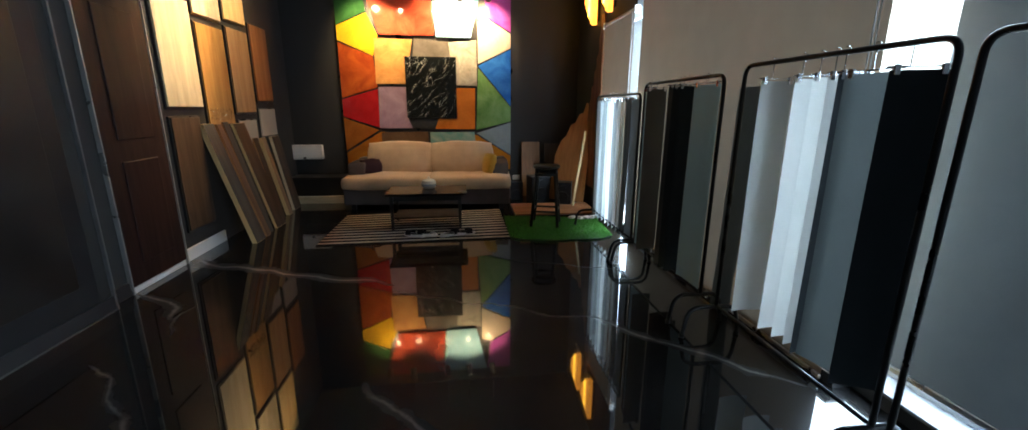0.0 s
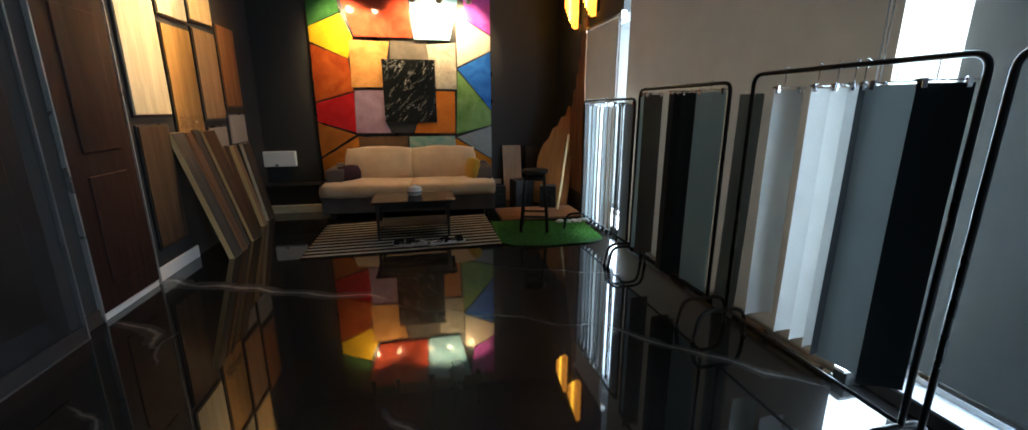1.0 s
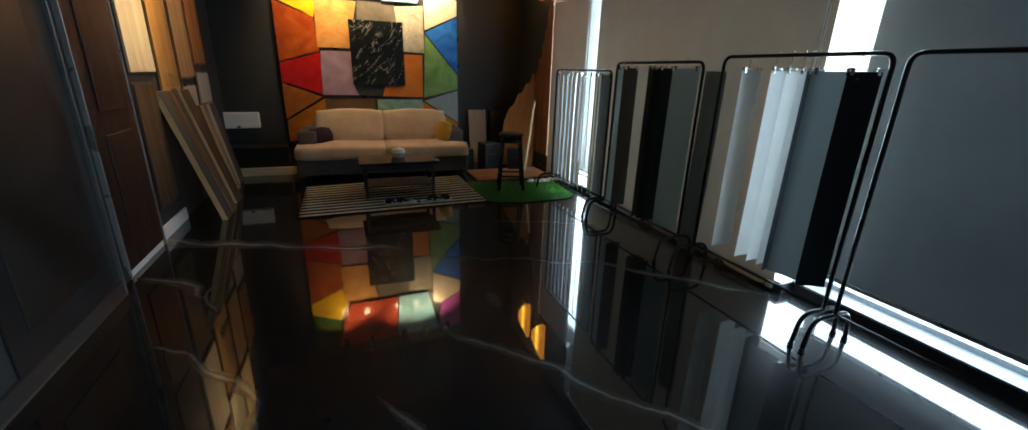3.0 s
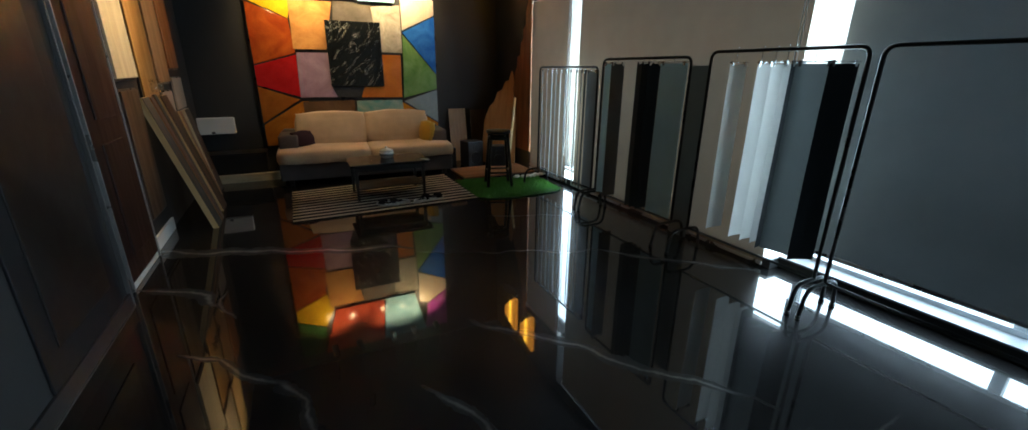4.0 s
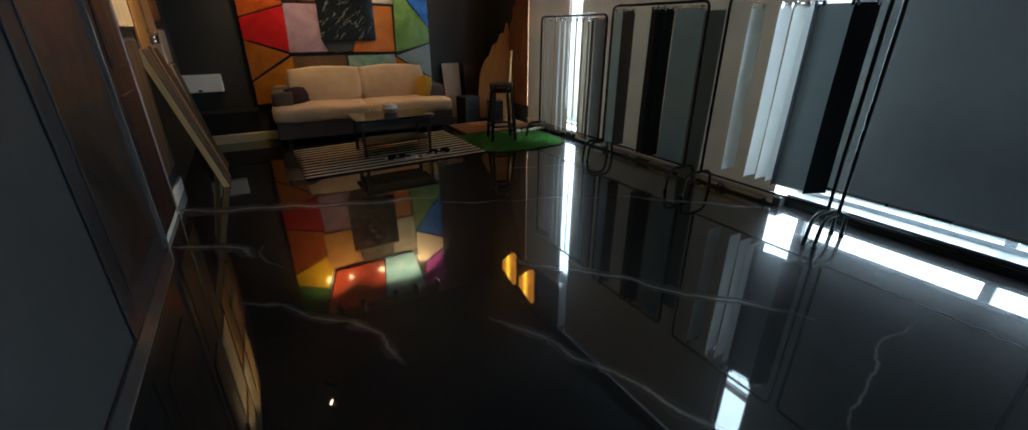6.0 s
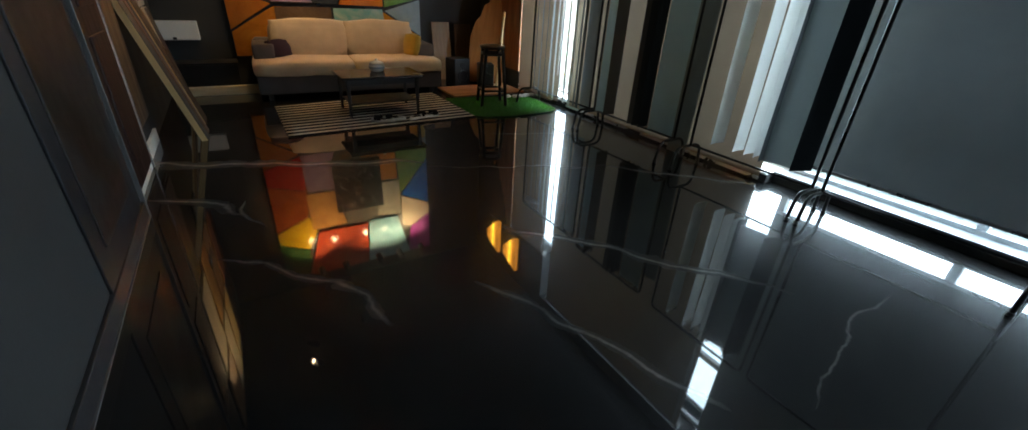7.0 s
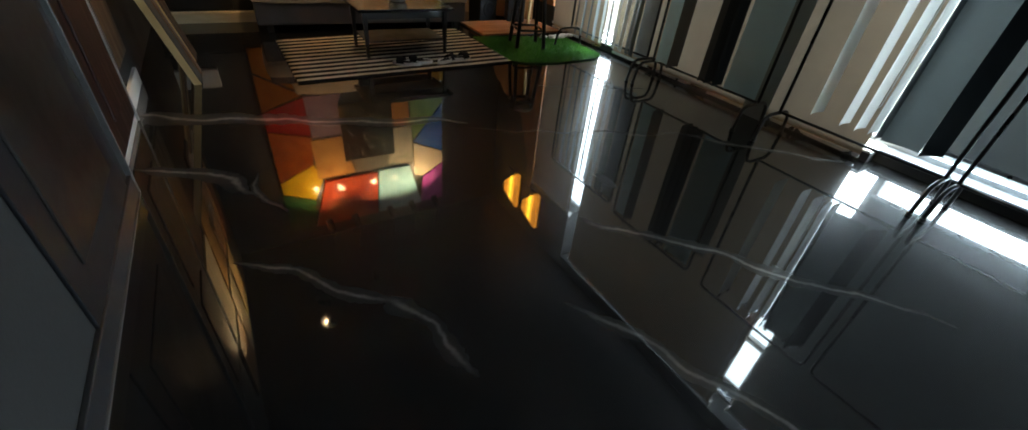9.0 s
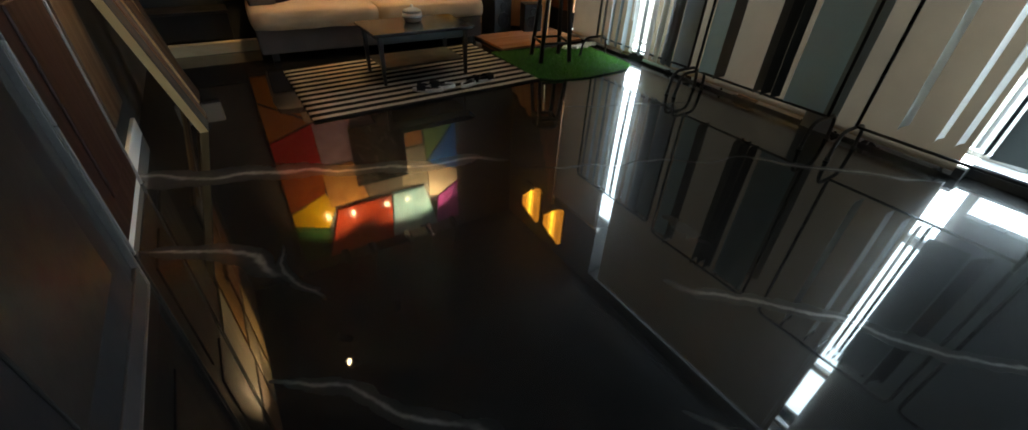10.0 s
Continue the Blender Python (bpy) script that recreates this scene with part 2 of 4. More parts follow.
def sheet(points, depth, way, edge=0.0):
    """A flat outline given thickness along way."""
    bm = bmesh.new()
    face = bm.faces.new([bm.verts.new(p) for p in points])
    out = bmesh.ops.extrude_face_region(bm, geom=[face])
    bmesh.ops.translate(bm, vec=Vector(way) * depth, verts=[v for v in out["geom"] if isinstance(v, bmesh.types.BMVert)])
    bmesh.ops.recalc_face_normals(bm, faces=bm.faces)
    if edge:
        bevel(bm, edge, 2)
    return bm


def tube(points, radius, sides=10, closed=False, bm=None):
    """A round tube along a line of points."""
    bm = bm or bmesh.new()
    pts = [Vector(p) for p in points]
    rings, side = [], None
    for i, p in enumerate(pts):
        a = pts[i - 1] if i or closed else p
        b = pts[(i + 1) % len(pts)] if i + 1 < len(pts) or closed else p
        d = (b - a).normalized()
        if side is None:
            side = d.orthogonal().normalized()
        side = (side - d * side.dot(d)).normalized()
        up = d.cross(side)
        rings.append([bm.verts.new(p + radius * (math.cos(t) * side + math.sin(t) * up)) for t in (2 * math.pi * k / sides for k in range(sides))])
    pairs = list(zip(rings, rings[1:])) + ([(rings[-1], rings[0])] if closed else [])
    for r, s in pairs:
        for k in range(sides):
            f = bm.faces.new((r[k], r[(k + 1) % sides], s[(k + 1) % sides], s[k]))
            f.smooth = True
    if not closed:
        bm.faces.new(rings[0][::-1])
        bm.faces.new(rings[-1])
    return bm


def rounded(points, r, steps=5):
    """A line of points with its corners rounded."""
    pts = [Vector(p) for p in points]
    out = [pts[0]]
    for a, b, c in zip(pts, pts[1:], pts[2:]):
        p, q = b + (a - b).normalized() * r, b + (c - b).normalized() * r
        for k in range(steps + 1):
            t = k / steps
            out.append((1 - t) ** 2 * p + 2 * t * (1 - t) * b + t * t * q)
    return out + [pts[-1]]


def turned(profile, sides=24, bm=None, at=(0, 0, 0)):
    """A body of revolution from (radius, height) pairs."""
    bm = bm or bmesh.new()
    rings = [[bm.verts.new((at[0] + r * math.cos(2 * math.pi * k / sides), at[1] + r * math.sin(2 * math.pi * k / sides), at[2] + z)) for k in range(sides)] for r, z in profile]
    for r, s in zip(rings, rings[1:]):
        for k in range(sides):
            f = bm.faces.new((r[k], r[(k + 1) % sides], s[(k + 1) % sides], s[k]))
            f.smooth = True
    bm.faces.new(rings[0][::-1])
    bm.faces.new(rings[-1])
    return bm


def cushion(w, d, h, puff=0.03, cuts=7, round_=0.05, seed=0):
    """A soft block with puffed faces, centred in x and y, standing on z = 0."""
    bm = bmesh.new()
    bmesh.ops.create_cube(bm, size=1.0)
    bmesh.ops.subdivide_edges(bm, edges=bm.edges, cuts=cuts, use_grid_fill=True)
    for v in bm.verts:
        p = v.co * 2
        core = Vector([max(-1 + 2 * round_ / s, min(1 - 2 * round_ / s, c)) for c, s in zip(p, (w, d, h))])
        half = Vector((w / 2, d / 2, h / 2))
        q = Vector([c * s for c, s in zip(core, half)])
        off = Vector([c * s for c, s in zip(p, half)]) - q
        if off.length > 0:
            n = off.normalized()
            q += n * round_
            bulge = math.prod(max(0.0, 1 - abs(c) ** 2.5) if abs(k) < 0.5 else 1.0 for c, k in zip(p, n))
            q += n * puff * bulge
        q += Vector((0, 0, 0.012)) * noise.noise(Vector((q.x * 5 + seed, q.y * 5, q.z * 5)))
        v.co = q + Vector((0, 0, h / 2))
    return smooth(bm)


# ---- the room ----
LEFT, RIGHT, BACK, FRONT, TOP = -2.92, 1.30, 7.38, -1.6, 3.32
DOORS = LEFT + 0.018
setting("floor", box(-3.1, 2.0, -1.8, 7.6, -0.12, 0.0), FLOOR, "polished black marble-effect floor with white veins", "floor")
setting("ceiling", box(-3.1, 2.0, -1.8, 7.6, TOP, TOP + 0.12), CEIL, "black painted ceiling", "ceiling")
setting("wall_back", box(-3.1, 2.0, BACK, BACK + 0.15, 0, TOP), WALL, "charcoal painted wall behind the sofa", "wall")
setting("wall_left", box(LEFT - 0.15, LEFT, -1.6, BACK, 0, TOP), WALL, "charcoal painted wall with sample boards", "wall")
setting("wall_panelling", box(LEFT, DOORS, -1.6, 4.51, 0, TOP), WALL, "charcoal panelling round the doors", "wall")
setting("wall_front", box(-3.1, 2.0, FRONT - 0.15, FRONT, 0, TOP), WALL, "plain charcoal wall behind the camera", "wall")
W0, W1, SILL, HEAD = -1.2, 6.12, 0.07, 3.12
bm = box(RIGHT, 1.62, W1, BACK, 0, TOP)
box(RIGHT, 1.62, FRONT, W0, 0, TOP, bm=bm)
box(RIGHT, 1.62, W0, W1, HEAD, TOP, bm=bm)
box(RIGHT, 1.62, 2.28, W1, 0, SILL, bm=bm)
box(1.40, 1.62, W0, 2.279, 0, SILL, bm=bm)
box(RIGHT, 1.53, 5.15, W1, 2.32, HEAD, bm=bm)
setting("wall_right", bm, WALL, "charcoal wall with a long floor-deep window", "wall")
bm = box(1.95, 2.0, FRONT, BACK, 0, TOP)
setting("outer_wall", bm, WHITE, "pale wall outside the window", "wall")

# long window in panes
window = setting("window_1", box(1.54, 1.60, W0, W1, SILL, SILL + 0.05, 0.004), FRAME, "long aluminium window with tall panes", "window")
part("window_head", box(1.54, 1.60, W0, W1, HEAD - 0.05, HEAD, 0.004), FRAME, window)
mull = [-1.17, -0.1, 1.05, 2.20, 2.86, 3.75, 4.62, 6.08]
for y in mull:
    part("mullion", box(1.545, 1.605, y - 0.028, y + 0.028, SILL + 0.05, HEAD - 0.05, 0.004), FRAME, window)
for y0, y1 in zip(mull, mull[1:]):
    for z in (2.36,) if y0 > 4.5 else (0.62, 2.18):
        part("transom", box(1.55, 1.60, y0 + 0.028, y1 - 0.028, z - 0.035, z + 0.035, 0.003), FRAME, window)
gm, gnt, gb, gtc = nodes_of("clear_glass")
clear, shine, both = (gnt.nodes.new(k) for k in ("ShaderNodeBsdfTransparent", "ShaderNodeBsdfGlossy", "ShaderNodeMixShader"))
clear.inputs["Color"].default_value, shine.inputs["Roughness"].default_value, both.inputs[0].default_value = (0.93, 0.96, 0.96, 1), 0.02, 0.06
gnt.links.new(clear.outputs[0], both.inputs[1])
gnt.links.new(shine.outputs[0], both.inputs[2])
gnt.links.new(both.outputs[0], gnt.nodes["Material Output"].inputs["Surface"])
for y0, y1 in zip(mull, mull[1:]):
    pane = part("pane", box(1.572, 1.578, y0 + 0.02, y1 - 0.02, SILL + 0.04, HEAD - 0.04), gm, window)
    pane.visible_shadow = False
bm = tube(rounded([(1.535, 2.21, 1.54), (1.50, 2.21, 1.54), (1.50, 2.21, 1.67), (1.50, 2.19, 1.70)], 0.012), 0.009)
box(1.532, 1.546, 2.19, 2.23, 1.48, 1.60, bm=bm)
part("window_handle", bm, ALU, window, "grey lever handle")
setting("window_sill", box(1.28, 1.54, 2.28, W1, SILL, SILL + 0.018, 0.004), WHITE, "pale window sill close to the floor", "sill")
setting("window_sill_2", box(1.39, 1.54, W0, 2.279, SILL, SILL + 0.018, 0.004), ALU_DULL, "dull grey metal window sill close to the floor", "sill")


def roller_blind(x, y0, y1, z0, z1, material, label, chain=None):
    b = thing("roller_blind", pose(x, (y0 + y1) / 2, z0), label, "blind", "roller blinds at the window")
    h, w = z1 - z0, (y1 - y0) / 2
    bm = bmesh.new()
    bmesh.ops.create_grid(bm, x_segments=24, y_segments=16, size=0.5)
    for v in bm.verts:
        u, t = v.co.x + 0.5, v.co.y + 0.5
        v.co = Vector((0.004 * math.sin(5 * u + 2) * (1 - t) + 0.002 * noise.noise(Vector((u * 6, t * 3, 1))), -w + 2 * w * u, h * t))
    part("fabric", smooth(bm), material, b)
    part("bottom_bar", box(-0.008, 0.008, -w, w, -0.012, 0.014, 0.004), ALU, b, "slim aluminium bottom bar")
    part("roller", tube([(0.02, -w, h + 0.02), (0.02, w, h + 0.02)], 0.024, 14), material, b)
    for s in (-1, 1):
        part("bracket", box(-0.01, 0.05, s * (w + 0.012) - 0.008, s * (w + 0.012) + 0.008, h - 0.02, h + 0.055, 0.005), WHITE, b, "white end bracket")
    if chain is not None:
        part("bead_chain", tube(rounded([(-0.01, chain, h), (-0.012, chain, 0.35), (-0.012, chain + 0.018, 0.33), (-0.01, chain + 0.02, h)], 0.008, 3), 0.0035, 6), WHITE, b, "white bead chain")
    return b


roller_blind(1.265, 5.12, 6.075, 0.035, 2.27, BLIND, "beige roller blind drawn down beside a bright window gap", -0.46)
roller_blind(1.265, 2.325, 4.92, 0.035, 3.0, BLIND, "wide beige roller blind drawn down behind the racks", -1.26)
roller_blind(1.39, 0.40, 2.16, 0.217, 3.0, BLIND_GREY, "grey roller blind hanging just short of the sill")
# Out of view: trims the daylight let in by the made-up bare window end.
roller_blind(1.385, -0.25, 0.405, 0.217, 3.0, BLIND_GREY, "narrow grey roller blind added out of view to limit the daylight")

# wood-faced pier beside the window
setting("trim_2", box(RIGHT, 1.53, W1 - 0.012, W1 - 0.001, SILL + 0.02, 2.31, 0.002), WHITE, "pale lining of the window opening", "trim")
ragged = [(6.125, 0.26), (6.125, 2.9), (6.22, 2.9), (6.25, 2.45), (6.235, 2.3), (6.30, 2.18), (6.30, 2.02), (6.38, 1.95), (6.37, 1.84), (6.45, 1.78), (6.47, 1.62), (6.55, 1.60), (6.56, 1.45), (6.64, 1.38), (6.66, 1.2), (6.76, 1.1), (6.78, 0.9), (6.90, 0.72), (6.92, 0.26)]
setting("trim", sheet([(1.278, y, z) for y, z in ragged], 0.022, (1, 0, 0), 0.002), wood("orange_veneer", (0.16, 0.055, 0.018), (0.34, 0.13, 0.045), 0.4), "orange-brown veneer with a ragged torn edge on the pier beside the window", "trim")
setting("baseboard", box(LEFT, LEFT + 0.022, 4.52, 5.2, 0.0, 0.11, 0.004), WHITE, "pale skirting along the sample wall", "skirting")
setting("baseboard_2", box(DOORS, DOORS + 0.022, 3.86, 4.48, 0.0, 0.045, 0.004), WHITE, "pale low strip below the dark door", "skirting")
setting("baseboard_3", box(-2.838, -2.820, -1.6, 3.60, 0.007, 0.10, 0.004), plain("dark_skirting", (0.025, 0.025, 0.027), 0.4), "dark glossy skirting", "skirting")
setting("baseboard_4", box(DOORS, DOORS + 0.022, 3.62, 3.83, 0.0, 0.10, 0.004), plain("dark_skirting_paint", (0.025, 0.025, 0.027), 0.4), "dark glossy skirting beside the door", "skirting")

# dark door with aluminium edges
door = setting("door_1", box(DOORS, DOORS + 0.025, 3.86, 4.49, 0.05, 2.12, 0.004), DOOR, "closed dark mahogany door with pale metal edging", "door")
for z0, z1 in ((0.2, 0.95), (1.1, 2.0)):
    part("door_panel", box(DOORS + 0.022, DOORS + 0.036, 3.99, 4.36, z0, z1, 0.012, 2), DOOR, door)
part("door_edge", box(DOORS, DOORS + 0.032, 4.494, 4.507, 0.0, 2.15, 0.003), EDGE, door, "pale metal edge strip")
part("door_edge", box(DOORS, DOORS + 0.032, 3.838, 3.851, 0.0, 2.15, 0.003), EDGE, door, "pale metal edge strip")
part("door_edge", box(DOORS, DOORS + 0.03, 3.86, 4.49, 2.127, 2.142, 0.003), EDGE, door, "pale metal edge strip")
STEP = -2.838
setting("wall_panelling_2", box(DOORS, STEP, -1.6, 3.60, 0, TOP), WALL, "charcoal panelling standing proud round the second door", "wall")
door = setting("door_2", box(STEP, STEP + 0.012, 2.62, 3.50, 0.1, 2.12, 0.004), plain("blue_black_lacquer", (0.008, 0.009, 0.011), 0.5), "closed blue-black lacquered door", "door")
part("door_panel", box(STEP + 0.010, STEP + 0.020, 2.75, 3.37, 0.25, 2.0, 0.008, 2), BLACKWOOD, door)
part("door_edge", box(DOORS + 0.03, STEP + 0.022, 3.602, 3.616, 0.0, 2.15, 0.003), EDGE_DARK, door, "pale metal corner strip")
part("door_edge", box(STEP, STEP + 0.024, -1.6, 3.60, 0.0, 0.006, 0.002), EDGE_DARK, door, "thin metal strip along the floor")

# ---- sample boards on the left wall ----
OAKS = {
    "pale": wood("pale_bleached_oak", (0.50, 0.40, 0.25), (0.78, 0.68, 0.48), 0.35),
    "honey": wood("honey_oak", (0.27, 0.13, 0.035), (0.46, 0.25, 0.08), 0.38),
    "tan": wood("tan_oak", (0.24, 0.13, 0.06), (0.40, 0.23, 0.11), 0.4),
    "cherry": wood("cherry", (0.19, 0.07, 0.025), (0.33, 0.14, 0.05), 0.38),
    "grey": wood("grey_oak", (0.036, 0.031, 0.026), (0.085, 0.074, 0.06), 0.5),
    "walnut": wood("dark_walnut", (0.035, 0.02, 0.012), (0.10, 0.06, 0.036), 0.4),
    "pine": wood("raw_pine", (0.54, 0.37, 0.16), (0.72, 0.52, 0.26), 0.5),
    "brown": wood("red_brown_oak", (0.10, 0.045, 0.02), (0.21, 0.10, 0.048), 0.4),
    "umber": wood("umber_oak", (0.035, 0.018, 0.009), (0.09, 0.048, 0.024), 0.5),
    "stone": plain("grey_beige_board", (0.35, 0.31, 0.26), 0.5),
}


def wall_board(y0, y1, z0, z1, kind, label):
    b = thing("sample_board", pose(LEFT, (y0 + y1) / 2, z0), label, "sample board", "sample boards on the wall")
    w, h = (y1 - y0) / 2, z1 - z0
    part("backing", box(0.0, 0.018, -w - 0.012, w + 0.012, -0.02, h + 0.012, 0.003), BLACK, b, "black backing board")
    part("board", box(0.018, 0.032, -w, w, 0, h, 0.003), OAKS[kind], b)


wall_board(4.64, 5.15, 1.33, 2.24, "pale", "pale bleached oak flooring sample on a dark wall")
wall_board(5.22, 5.70, 1.16, 2.09, "honey", "honey oak flooring sample on a dark wall")
wall_board(5.78, 6.24, 1.27, 2.14, "tan", "tan oak flooring sample on a dark wall")
wall_board(6.33, 6.76, 1.40, 2.26, "cherry", "reddish cherry flooring sample on a dark wall")
wall_board(5.22, 5.70, 2.17, 3.05, "pale", "pale oak flooring sample on a dark wall")
wall_board(5.78, 6.24, 2.22, 3.05, "pine", "light pine flooring sample on a dark wall")
wall_board(4.64, 5.15, 2.33, 3.05, "tan", "tan flooring sample high on a dark wall")
wall_board(6.32, 6.76, 0.98, 1.30, "stone", "small grey-beige sample board on a dark wall")
wall_board(5.80, 6.20, 0.92, 1.18, "stone", "small grey sample board on a dark wall")
wall_board(4.64, 5.05, 0.26, 1.24, "walnut", "dark walnut flooring sample above the skirting")


def leaning(y, width, length, foot, kind, label, thick=0.03, face=None, skew=0.0):
    """A board that stands on the floor and leans on the left wall."""
    lean = math.degrees(math.asin(min(0.9, (foot - LEFT - 0.04) / length)))
    b = thing("loose_plank", pose(foot, y, 0.0, 0, 0, skew) @ pose(0, 0, 0, 0, -lean, 0), label, "plank", "planks leaning on the wall")
    part("core", box(-thick, 0, 0, width, 0, length, 0.002), OAKS[kind], b)
    part("face", box(0.0005, 0.006, 0.002, width - 0.002, 0.004, length - 0.004, 0.001), OAKS[face or kind], b)
    return b


leaning(5.05, 0.19, 1.22, -2.545, "pine", "pine board with a grey face leaning on the wall", 0.045, "grey")
leaning(5.29, 0.09, 1.21, -2.545, "tan", "narrow brown oak plank leaning on the wall", 0.02, "brown")
leaning(5.42, 0.11, 1.22, -2.575, "tan", "grey-brown oak plank leaning on the wall", 0.03, "grey", 2.0)
leaning(5.62, 0.24, 1.20, -2.57, "pine", "wide mid-brown plank with a pale edge leaning on the wall", 0.028, "umber")
leaning(6.02, 0.10, 1.00, -2.675, "tan", "short brown plank leaning on the wall", 0.02, "umber", -2.0)
leaning(6.25, 0.09, 0.99, -2.665, "pine", "light oak plank leaning on the wall", 0.045, "tan")
leaning(6.53, 0.22, 0.98, -2.70, "pale", "dark red-brown plank with a pale edge leaning on the wall", 0.035, "walnut")

# crumpled clear wrap over the plank tops
wm, wnt, wb, wtc = nodes_of("clear_plastic_film")
film_, gloss_, blend_ = (wnt.nodes.new(k) for k in ("ShaderNodeBsdfTransparent", "ShaderNodeBsdfGlossy", "ShaderNodeMixShader"))
gloss_.inputs["Roughness"].default_value, blend_.inputs[0].default_value = 0.05, 0.14
wnt.links.new(film_.outputs[0], blend_.inputs[1])
wnt.links.new(gloss_.outputs[0], blend_.inputs[2])
wnt.links.new(blend_.outputs[0], wnt.nodes["Material Output"].inputs["Surface"])
wrap = thing("plastic_wrap", pose(LEFT + 0.075, 5.10, 1.20), "crumpled clear plastic wrap over the plank tops", "plastic wrap")
bm = bmesh.new()
bmesh.ops.create_grid(bm, x_segments=30, y_segments=14, size=0.5)
for v in bm.verts:
    u, t = v.co.x + 0.5, v.co.y + 0.5
    n = noise.noise(Vector((u * 14, t * 7, 2))) + 0.6 * noise.noise(Vector((u * 30, t * 16, 7)))
    v.co = Vector((0.03 + 0.022 * n, 0.42 * u, 0.005 + 0.11 * t + 0.015 * n))
part("film_sheet", bm, wm, wrap)

# ---- coloured wall panel composition ----
art = thing("wall_panel_art", pose(0, BACK, 0), "large wall composition of coloured glossy resin panels", "wall panel")
part("backing", box(-2.20, 0.29, -0.02, -0.002, 0.36, 3.1, 0.003), BLACK, art, "black backing board")


def facet(points, a, b, proud, label, depth=0.02, rough=0.07, scale=3.0, material=None):
    cx, cz = sum(p[0] for p in points) / len(points), sum(p[1] for p in points) / len(points)
    bm = sheet([(cx + (x - cx) * 0.985, -proud, cz + (z - cz) * 0.985) for x, z in points], depth, (0, 1, 0), 0.003)
    name = label.replace(" ", "_")
    part("panel", bm, material or epoxy(name, a, b, rough, scale), art, label + " panel")


facet([(-2.18, 3.08), (-1.84, 3.08), (-1.76, 2.62), (-2.18, 2.43)], (0.02, 0.09, 0.025), (0.05, 0.17, 0.05), 0.042, "dark green resin")
facet([(-2.18, 2.43), (-1.76, 2.61), (-1.62, 2.31), (-1.70, 2.03), (-2.18, 2.24)], (0.60, 0.33, 0.01), (0.80, 0.50, 0.02), 0.042, "golden yellow resin")
facet([(-2.18, 2.22), (-1.70, 2.03), (-1.66, 1.60), (-2.18, 1.45)], (0.25, 0.035, 0.008), (0.46, 0.10, 0.015), 0.042, "burnt orange resin")
facet([(-2.18, 1.44), (-1.66, 1.59), (-1.67, 1.03), (-2.18, 1.19)], (0.34, 0.008, 0.010), (0.50, 0.02, 0.02), 0.042, "bright red resin")
facet([(-2.18, 1.18), (-1.68, 1.00), (-2.18, 0.69)], (0.28, 0.08, 0.012), (0.42, 0.14, 0.02), 0.042, "rust brown resin")
facet([(-2.18, 0.67), (-1.66, 0.98), (-1.2, 0.95), (-1.2, 0.38), (-2.18, 0.38)], (0.30, 0.10, 0.012), (0.46, 0.17, 0.02), 0.036, "amber resin")
facet([(-0.14, 3.08), (0.27, 3.08), (0.27, 2.38), (-0.08, 2.58)], (0.30, 0.04, 0.30), (0.50, 0.12, 0.50), 0.042, "magenta purple resin")
facet([(-0.08, 2.57), (0.27, 2.37), (0.27, 2.17), (-0.22, 1.94), (-0.22, 2.52)], (0.50, 0.42, 0.32), (0.72, 0.64, 0.52), 0.042, "cream marbled resin")
facet([(-0.22, 1.92), (0.27, 2.16), (0.27, 1.34)], (0.01, 0.09, 0.40), (0.04, 0.20, 0.62), 0.042, "deep blue resin")
facet([(-0.22, 1.90), (0.27, 1.33), (0.27, 1.12), (-0.26, 0.99)], (0.09, 0.22, 0.05), (0.22, 0.36, 0.13), 0.042, "leaf green resin")
facet([(-0.26, 0.95), (0.27, 1.11), (0.27, 0.61)], (0.20, 0.24, 0.25), (0.30, 0.34, 0.35), 0.042, "blue grey resin")
facet([(-0.26, 0.93), (0.27, 0.60), (0.27, 0.39), (-0.6, 0.39), (-0.6, 0.93)], (0.42, 0.14, 0.012), (0.56, 0.22, 0.02), 0.036, "orange resin")
facet([(-1.84, 3.08), (-0.88, 3.08), (-0.82, 2.31), (-1.60, 2.31)], (0.36, 0.035, 0.015), (0.58, 0.10, 0.05), 0.085, "vermilion resin", 0.045)
facet([(-0.87, 3.06), (-0.13, 3.06), (-0.31, 2.29), (-0.81, 2.29)], (0.15, 0.42, 0.55), (0.42, 0.69, 0.84), 0.090, "pale turquoise resin", 0.045)
facet([(-1.68, 2.28), (-1.14, 2.27), (-1.27, 1.65), (-1.69, 1.65)], (0.40, 0.17, 0.05), (0.68, 0.36, 0.12), 0.046, "tan copper resin", 0.025)
facet([(-1.13, 2.30), (-0.63, 2.30), (-0.56, 1.62), (-1.2, 1.62)], (0.10, 0.09, 0.075), (0.17, 0.15, 0.13), 0.040, "dark grey resin", 0.02)
facet([(-0.64, 2.24), (-0.23, 2.28), (-0.23, 1.63), (-0.58, 1.64)], (0.22, 0.20, 0.16), (0.52, 0.48, 0.40), 0.046, "grey marbled resin", 0.025, 0.07, 6.0)
facet([(-1.66, 1.62), (-1.2, 1.62), (-1.25, 1.16), (-1.19, 1.02), (-1.68, 1.02)], (0.24, 0.15, 0.22), (0.38, 0.27, 0.35), 0.046, "lilac resin", 0.025)
